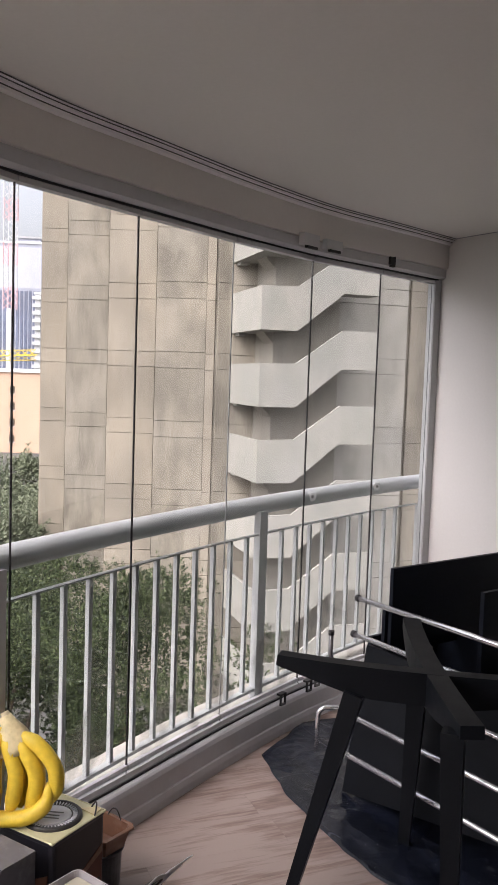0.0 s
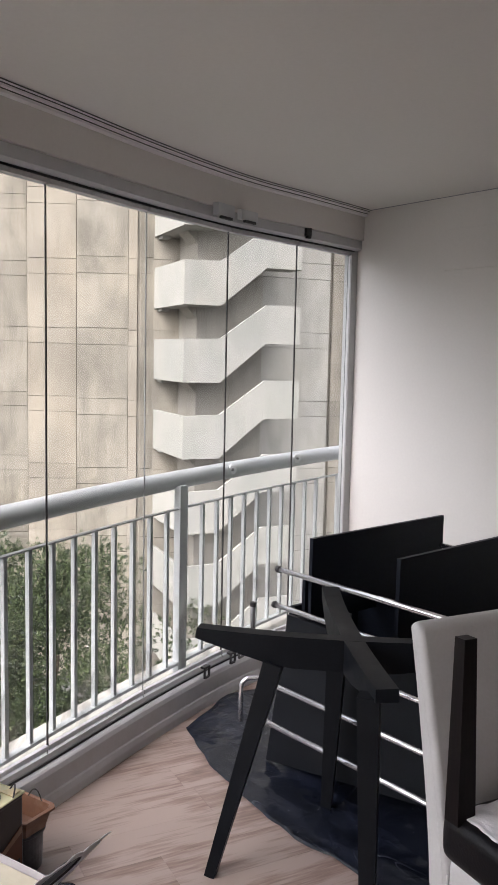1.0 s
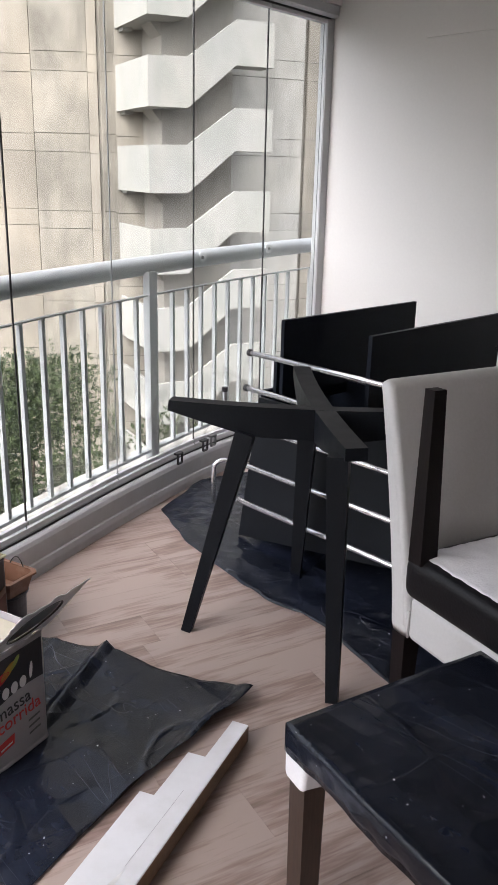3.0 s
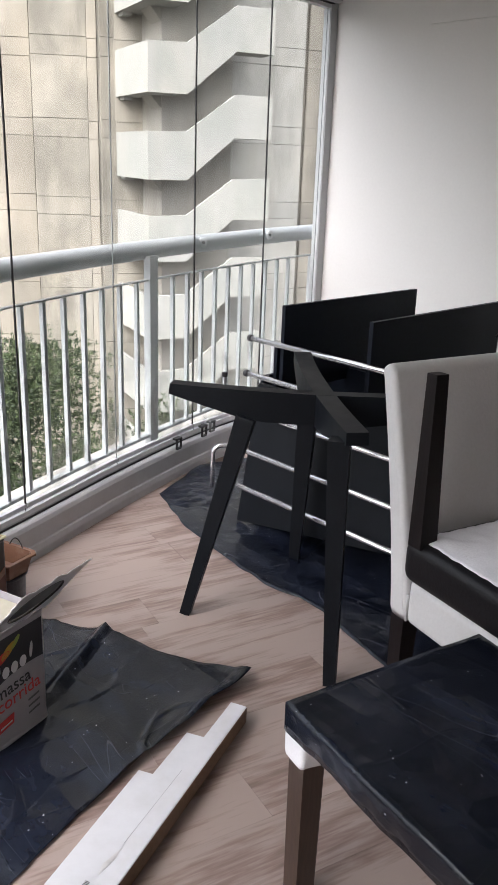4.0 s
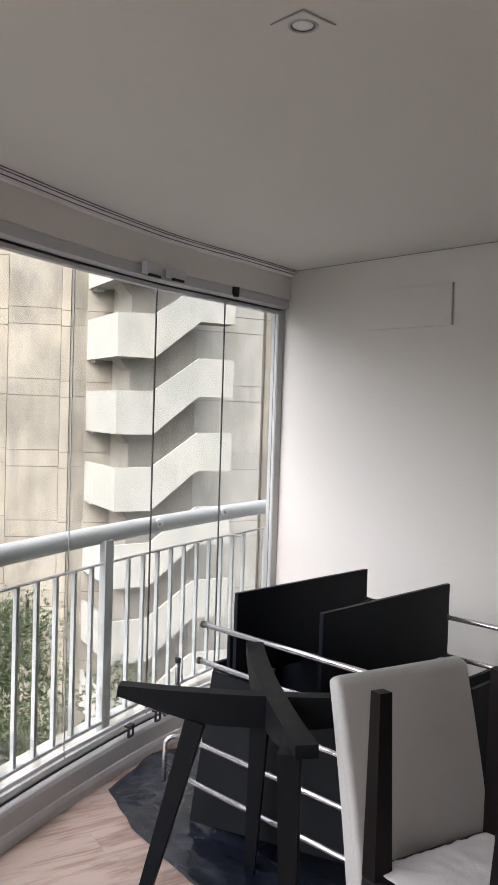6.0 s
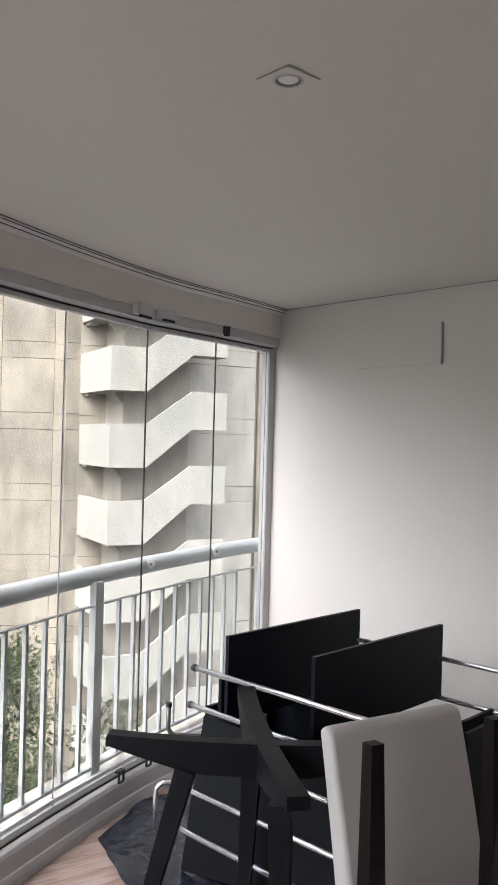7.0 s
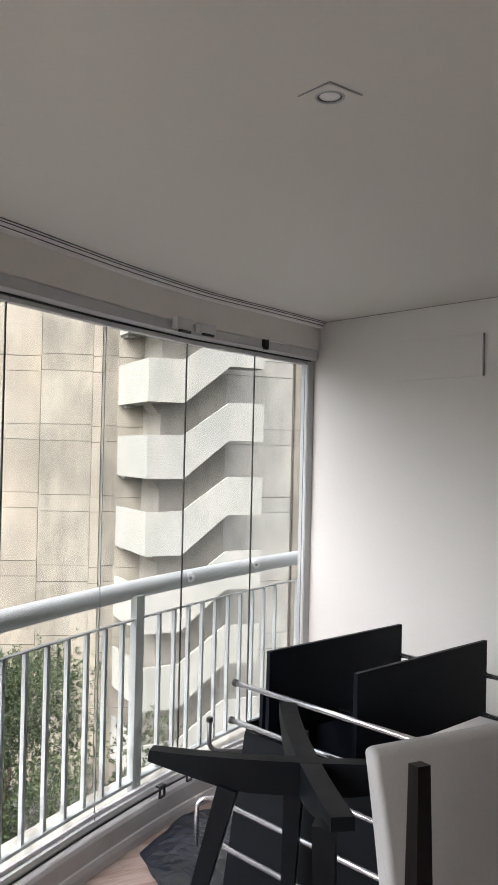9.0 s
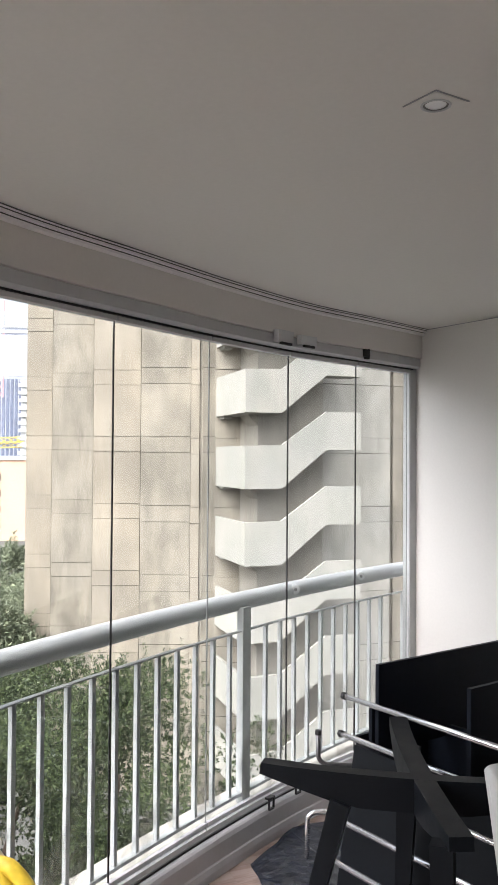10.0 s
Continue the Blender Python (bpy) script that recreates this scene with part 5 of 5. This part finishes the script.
banana([stem, (-2.06, 1.185, 0.57), (-2.05, 1.2, 0.5), (-2.045, 1.2, 0.43), (-2.05, 1.19, 0.37)], 0.023)
banana([stem, (-2.075, 1.13, 0.57), (-2.075, 1.12, 0.5), (-2.07, 1.12, 0.43), (-2.075, 1.13, 0.37)], 0.023)


# ---- outside ----
GROUND = -13.0
structure("ground", bm_box(-900, -900, GROUND - 1, 900, 900, GROUND), M_GROUND, "grey paved ground below the balcony")

OU, UD, UN = Vector((-26.95, 17.87, 0)), Vector((0.2414, 0.9704, 0)), Vector((0.9704, -0.2414, 0))


def site(u, v, z):
    return OU + UD * u + UN * v + Vector((0, 0, z))


SITE = Matrix((( UD.x, UN.x, 0, OU.x), (UD.y, UN.y, 0, OU.y), (0, 0, 1, 0), (0, 0, 0, 1)))
tower = thing("concrete_building", *site(0, -3, GROUND), "tall aged concrete building with an outside white staircase", "building")
STOREY = 2.98


EYE0, RH, FH = Vector((0.334, 0.465, 0)), Vector((0.5295, 0.8483, 0)), Vector((-0.8483, 0.5295, 0))
STEP = Matrix(((RH.x, -FH.x, 0, EYE0.x), (RH.y, -FH.y, 0, EYE0.y), (0, 0, 1, 0), (0, 0, 0, 1)))


def concrete_strip(u0, u1, v, joint, belt, material=None, m=STEP, deep=4.0):
    """An upright strip of facade: a core with panels and narrow belts at each storey."""
    # The core is darker than the panels and shows in their joints.
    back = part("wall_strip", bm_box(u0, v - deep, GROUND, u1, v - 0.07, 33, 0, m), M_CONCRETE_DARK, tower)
    z = joint - 6 * STOREY
    while z < 30:
        for a, b in ((z, z + belt), (z + belt, z + STOREY)):
            if b > GROUND:
                part("concrete_panel", bm_box(u0 + 0.004, v - 0.075, a + 0.01, u1 - 0.004, v + 0.008 * math.sin(a * 7 + u0), b - 0.01, 0.008, m), material or M_CONCRETE, back)
        z += STOREY


concrete_strip(-10.68, -9.37, -42.5, 2.19, 0.67)
concrete_strip(-8.75, -6.81, -39.7, 2.13, 0.66, M_CONCRETE_GREY)
concrete_strip(-6.43, -4.32, -37.5, 2.05, 0.67)
concrete_strip(-4.16, -2.01, -36.2, 2.01, 0.7, M_CONCRETE_GREY)
concrete_strip(-2.0, -1.62, -36.08, 1.96, 0.67, M_CONCRETE)
concrete_strip(-0.6, 4.0, -4.0, 2.03, 0.68, M_CONCRETE_GREY, SITE)
# Paler colour here makes up for the shade of the stair in front.
concrete_strip(3.86, 7.45, -2.2, 2.03, 0.68, M_PALE_CONCRETE, SITE)
concrete_strip(7.46, 7.65, -2.42, 2.03, 0.68, M_CONCRETE_DARK, SITE)
concrete_strip(7.66, 13.0, -2.3, 2.03, 0.68, M_CONCRETE_GREY, SITE)
concrete_strip(-1.61, 0.15, -36.15, 1.97, 0.67, M_CONCRETE_GREY)
part("stair_core", bm_box(1.0, -3.95, GROUND, 3.88, -1.4, 33, 0.02, SITE), M_RECESS, tower, "grey concrete stair core")


def stair_storey(z):
    """One storey of the stair: landing box, rising flight, upper landing box, soffits."""
    s = thing("stair_flight", *site(1, 0, z), "white concrete stair flight with solid parapets", "staircase", "outside stair flights")
    def slab(name, outline, v0, v1, material=M_STAIR):
        m = Matrix(((UD.x, 0, UN.x, OU.x), (UD.y, 0, UN.y, OU.y), (0, 1, 0, z), (0, 0, 0, 1)))
        part(name, bm_prism(outline, v0, v1, m), material, s)
    low, high = -1.68, 0.0
    slab("parapet", [(0, low), (1.5, low), (3.42, -0.13), (4.95, -0.13), (4.95, 1.4), (3.42, 1.4), (1.5, high + 0.04), (0, high)], -0.14, 0.0)
    slab("end_wall", [(0, low), (0.14, low), (0.14, high), (0, high)], -4.3, -0.14)
    slab("landing", [(0.14, low), (1.5, low), (1.5, low + 0.2), (0.14, low + 0.2)], -4.3, -0.14)
    slab("flight", [(1.5, low), (3.42, -0.13), (3.42, 0.1), (1.5, low + 0.23)], -1.3, -0.14)
    slab("upper_landing", [(3.42, -0.13), (4.95, -0.13), (4.95, 0.07), (3.42, 0.07)], -1.1, -0.14)
    slab("haunch", [(0.6, low), (1.0, low), (1.0, low - 0.45)], -2.6, -1.45, M_RECESS)
    slab("ledge", [(0.14, low - 0.12), (0.5, low - 0.12), (0.5, low), (0.14, low)], -3.9, -3.3)


for k in range(-5, 4):
    stair_storey(5.25 + k * 2.98)


def leaf_cloud(centres, count, size, rnd):
    """Sprigs of narrow leaves, gathered round the crown's clumps; lone shoots on the topmost."""
    verts, faces = [], []

    def leaf(p, q, s):
        k = len(verts)
        for a, b, h in ((0, 0, 0), (0.5, 1.0, 0.18), (0, 2, -0.1), (-0.5, 1.0, 0.18)):
            verts.append(p + q @ Vector((a * s, b * s, h * s)))
        faces.extend(((k, k + 1, k + 2), (k, k + 2, k + 3)))

    def sprig(foot, way, leaves, s):
        turn = Vector((0, 1, 0)).rotation_difference(way).to_matrix()
        for n in range(leaves):
            a = n * 2.4 + rnd.uniform(-0.4, 0.4)
            spin = Euler((0, a, 0)).to_matrix() @ Euler((rnd.uniform(0.35, 1.15), 0, rnd.uniform(-0.3, 0.3))).to_matrix()
            leaf(foot + way * s * 0.35 * n, turn @ spin, s * rnd.uniform(0.7, 1.25))

    for _ in range(count):
        c, r = centres[rnd.randrange(len(centres))]
        d = Vector((rnd.gauss(0, 1), rnd.gauss(0, 1), rnd.gauss(0, 1) + 0.25)).normalized()
        p = c + Vector((d.x, d.y, d.z * 0.85)) * r * 1.05 * rnd.random() ** 0.45
        way = (d + Vector((rnd.uniform(-0.5, 0.5), rnd.uniform(-0.5, 0.5), rnd.uniform(0.1, 0.9)))).normalized()
        sprig(p, way, rnd.randrange(4, 8), size * rnd.uniform(0.7, 1.2))
    tips = sorted(centres, key=lambda e: -(e[0].z + e[1] * 0.8))[:14]
    for _ in range(45):
        c, r = tips[rnd.randrange(len(tips))]
        foot = c + Vector((rnd.uniform(-0.7, 0.7) * r, rnd.uniform(-0.7, 0.7) * r, r * rnd.uniform(0.5, 0.8)))
        tip = foot + Vector((rnd.uniform(-0.1, 0.1), rnd.uniform(-0.1, 0.1), rnd.uniform(0.1, 0.3))) * size / 0.03
        for s_ in range(4):
            sprig(foot.lerp(tip, s_ / 3), (tip - foot).normalized(), 5, size * rnd.uniform(0.6, 0.95))
    me = bpy.data.meshes.new("crown")
    me.from_pydata(verts, [], faces)
    return me


def tree(x, y, ground, top, spread, count, leaf, material, label, seed):
    rnd = random.Random(seed)
    t = thing("tree", x, y, ground, label, "tree")
    trunk_top = top - 1.75 * spread
    part("trunk", bm_tube([(x, y, ground), (x + 0.1, y, (ground + trunk_top) / 2), (x, y + 0.1, trunk_top)], [0.22, 0.17, 0.12], 10), M_BARK, t, smooth=True)
    centres = []
    for k in range(100):
        a = rnd.uniform(0, 6.28)
        h = rnd.uniform(-0.3, 1)
        rr = spread * math.sqrt(rnd.random()) * math.sqrt(max(0.05, 1 - (h - 0.45) ** 2 * 2.6))
        r = spread * rnd.uniform(0.12, 0.26)
        c = Vector((x + rr * math.cos(a), y + rr * math.sin(a), trunk_top - 0.6 + (top - r * 0.8 - trunk_top + 0.6) * h))
        centres.append((c, r))
        if k < 12:
            part("limb", bm_tube([(x, y + 0.08, trunk_top - rnd.uniform(0.1, 1.2)), (Vector((x, y, trunk_top)) + c) / 2, c], [0.08, 0.05, 0.02], 7), M_BARK, t, smooth=True)
    me = leaf_cloud(centres, count, leaf, rnd)
    me.materials.append(material)
    crown = new("crown", me)
    crown.parent = t
    crown.matrix_parent_inverse = t.matrix_basis.inverted()
    tagged(crown, "", "", "", "stuff")


LEAFY = "leafy green broadleaf tree below the balcony"
tree(-8.5, 4.15, GROUND, -0.38, 2.2, 26000, 0.02, M_LEAF, LEAFY, 5)
tree(-7.7, 1.9, GROUND, -0.2, 2.4, 28000, 0.02, M_LEAF, LEAFY, 9)
tree(-6.7, -0.6, GROUND, -0.7, 2.2, 18000, 0.02, M_LEAF, LEAFY, 14)
tree(-9.6, 2.6, GROUND, -1.1, 2.6, 20000, 0.025, M_LEAF, LEAFY, 21)
tree(-6.3, 1.3, GROUND, -1.5, 2.0, 20000, 0.02, M_LEAF, LEAFY, 27)


def far(u, depth):
    p = EYE0 + RH * u + FH * depth
    return p.x, p.y


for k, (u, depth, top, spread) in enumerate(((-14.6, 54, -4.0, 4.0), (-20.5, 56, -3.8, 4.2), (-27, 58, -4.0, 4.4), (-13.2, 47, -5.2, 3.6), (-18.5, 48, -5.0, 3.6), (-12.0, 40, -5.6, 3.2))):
    tree(*far(u, depth), GROUND, top, spread, 9000, 0.12, M_LEAF_HAZED, "distant green street tree before the salmon building", 30 + k)


# far buildings beyond the concrete tower
def far_block(name, u0, u1, depth, deep, z1, material, label):
    t = thing(name, *far((u0 + u1) / 2, depth), GROUND, label, "building")
    part("wall", bm_box(u0, -depth - deep, GROUND, u1, -depth, z1, 0, STEP), material, t)
    part("roof", bm_box(u0 - 0.3, -depth - deep, z1, u1 + 0.3, -depth + 0.3, z1 + 0.7, 0, STEP), M_TRIM, t)
    return t


salmon = far_block("salmon_building", -64, -37.2, 150, 14, 1.4, M_ORANGE, "salmon-painted apartment building with small windows")
for z in (-11.1, -8.2, -5.3, -2.4):
    for u in (-61, -57.5, -54, -50.5, -47, -42.6):
        w = part("window", bm_box(u - 0.45, -150.1, z, u + 0.45, -149.92, z + 1.35, 0, STEP), M_BROWN, salmon)
        part("sill", bm_box(u - 0.55, -150.0, z - 0.12, u + 0.55, -149.8, z, 0, STEP), M_TRIM, w)
office = far_block("office_tower", -100, -65.2, 260, 30, 40.5, M_TOWER, "blue-grey glass office tower in the distance")
part("penthouse", bm_box(-74, -280, 41.2, -66, -262, 42.4, 0, STEP), M_TOWER, office)
part("penthouse_roof", bm_box(-75, -281, 42.4, -65, -261.5, 43.0, 0, STEP), M_TRACK, office)
part("pale_band", bm_box(-100, -260.2, 27, -65.4, -259.9, 39.5, 0, STEP), M_TOWERPALE, office, "pale cladding band")
for k in range(26):
    u = -99 + k * 1.3
    part("glazing", bm_box(u, -260.3, -6, u + 0.85, -259.85, 26.2, 0, STEP), M_TOWERGLASS, office)
white = far_block("slender_building", -63.6, -62.0, 246, 6, 24, M_TRIM, "slender white building with stacked balconies")
for k in range(11):
    part("balcony", bm_box(-64.0, -246, 0.5 + k * 2.2, -61.6, -244.9, 1.5 + k * 2.2, 0, STEP), M_RAIL, white)


def lattice(t, a, b, width, bays, material, thin=0.12):
    """A lattice boom of four chords with diagonals, bay by bay."""
    a, b = Vector(a), Vector(b)
    way = (b - a).normalized()
    s1 = way.orthogonal().normalized()
    s2 = way.cross(s1)
    corner = [(s1 * x + s2 * y) * width / 2 for x, y in ((-1, -1), (1, -1), (1, 1), (-1, 1))]
    for c in corner:
        part("chord", bm_tube([a + c, b + c], thin, 5), material, t)
    for k in range(bays):
        p, q = a.lerp(b, k / bays), a.lerp(b, (k + 1) / bays)
        for i in range(4):
            part("diagonal", bm_tube([p + corner[i], q + corner[(i + 1) % 4]], thin * 0.7, 4), material, t)


crane = thing("tower_crane", *far(-60, 200), GROUND, "yellow tower crane jib in front of the office tower", "crane")
lattice(crane, (*far(-75, 200), 4.4), (*far(-51.3, 200), 5.6), 1.7, 14, M_YELLOW)
lattice(crane, (*far(-62, 201.5), GROUND), (*far(-62, 201.5), 4.2), 1.8, 5, M_YELLOW)
mast = thing("lattice_mast", *far(-72.5, 252), GROUND, "red and white lattice mast in the distance", "mast")
for k in range(6):
    lattice(mast, (*far(-72.6, 252), 20 + k * 6.5), (*far(-72.6, 252), 26.5 + k * 6.5), 3.0, 3, M_MASTRED if k % 2 == 0 else M_TRIM, 0.16)
part("mast_base", bm_tube([(*far(-72.6, 252), GROUND), (*far(-72.6, 252), 20.2)], 1.0, 8), M_TRIM, mast)


# ---- floor planks ----
def clip(poly, edge_a, edge_b):
    out = []
    d = (edge_b[0] - edge_a[0], edge_b[1] - edge_a[1])
    def inside(p):
        return d[0] * (p[1] - edge_a[1]) - d[1] * (p[0] - edge_a[0])
    for k, p in enumerate(poly):
        q = poly[(k + 1) % len(poly)]
        a, b = inside(p), inside(q)
        if a >= 0:
            out.append(p)
        if a * b < 0:
            t = a / (a - b)
            out.append((p[0] + t * (q[0] - p[0]), p[1] + t * (q[1] - p[1])))
    return out


room = [(p.x + 0.04, p.y) for p in reversed(GLASS_LINE[::6])] + [(HOUSE_X, END_Y), (HOUSE_X, WALL_Y)]
PLANK_W, PLANK_L, PLANK_A = 0.184, 1.22, 80
rnd = random.Random(11)
turn = pose(0, 0, 0, 0, 0, PLANK_A)
back_turn = turn.inverted()
local = [tuple((back_turn @ Vector((x, y, 0))).to_tuple()[:2]) for x, y in room]
for row in range(-14, 24):
    y0 = row * PLANK_W
    shift = rnd.uniform(0, PLANK_L)
    for col in range(-5, 6):
        x0 = col * PLANK_L + shift
        g = 0.0003
        poly = [(x0 + g, y0 + g), (x0 + PLANK_L - g, y0 + g), (x0 + PLANK_L - g, y0 + PLANK_W - g), (x0 + g, y0 + PLANK_W - g)]
        for k in range(len(local)):
            poly = clip(poly, local[k], local[(k + 1) % len(local)])
            if len(poly) < 3:
                break
        if len(poly) >= 3:
            plank = new("plank", mesh_from(bm_prism(poly, -0.003, 0.0), "plank", M_FLOOR))
            plank.parent = floor_slab
            plank.matrix_basis = turn
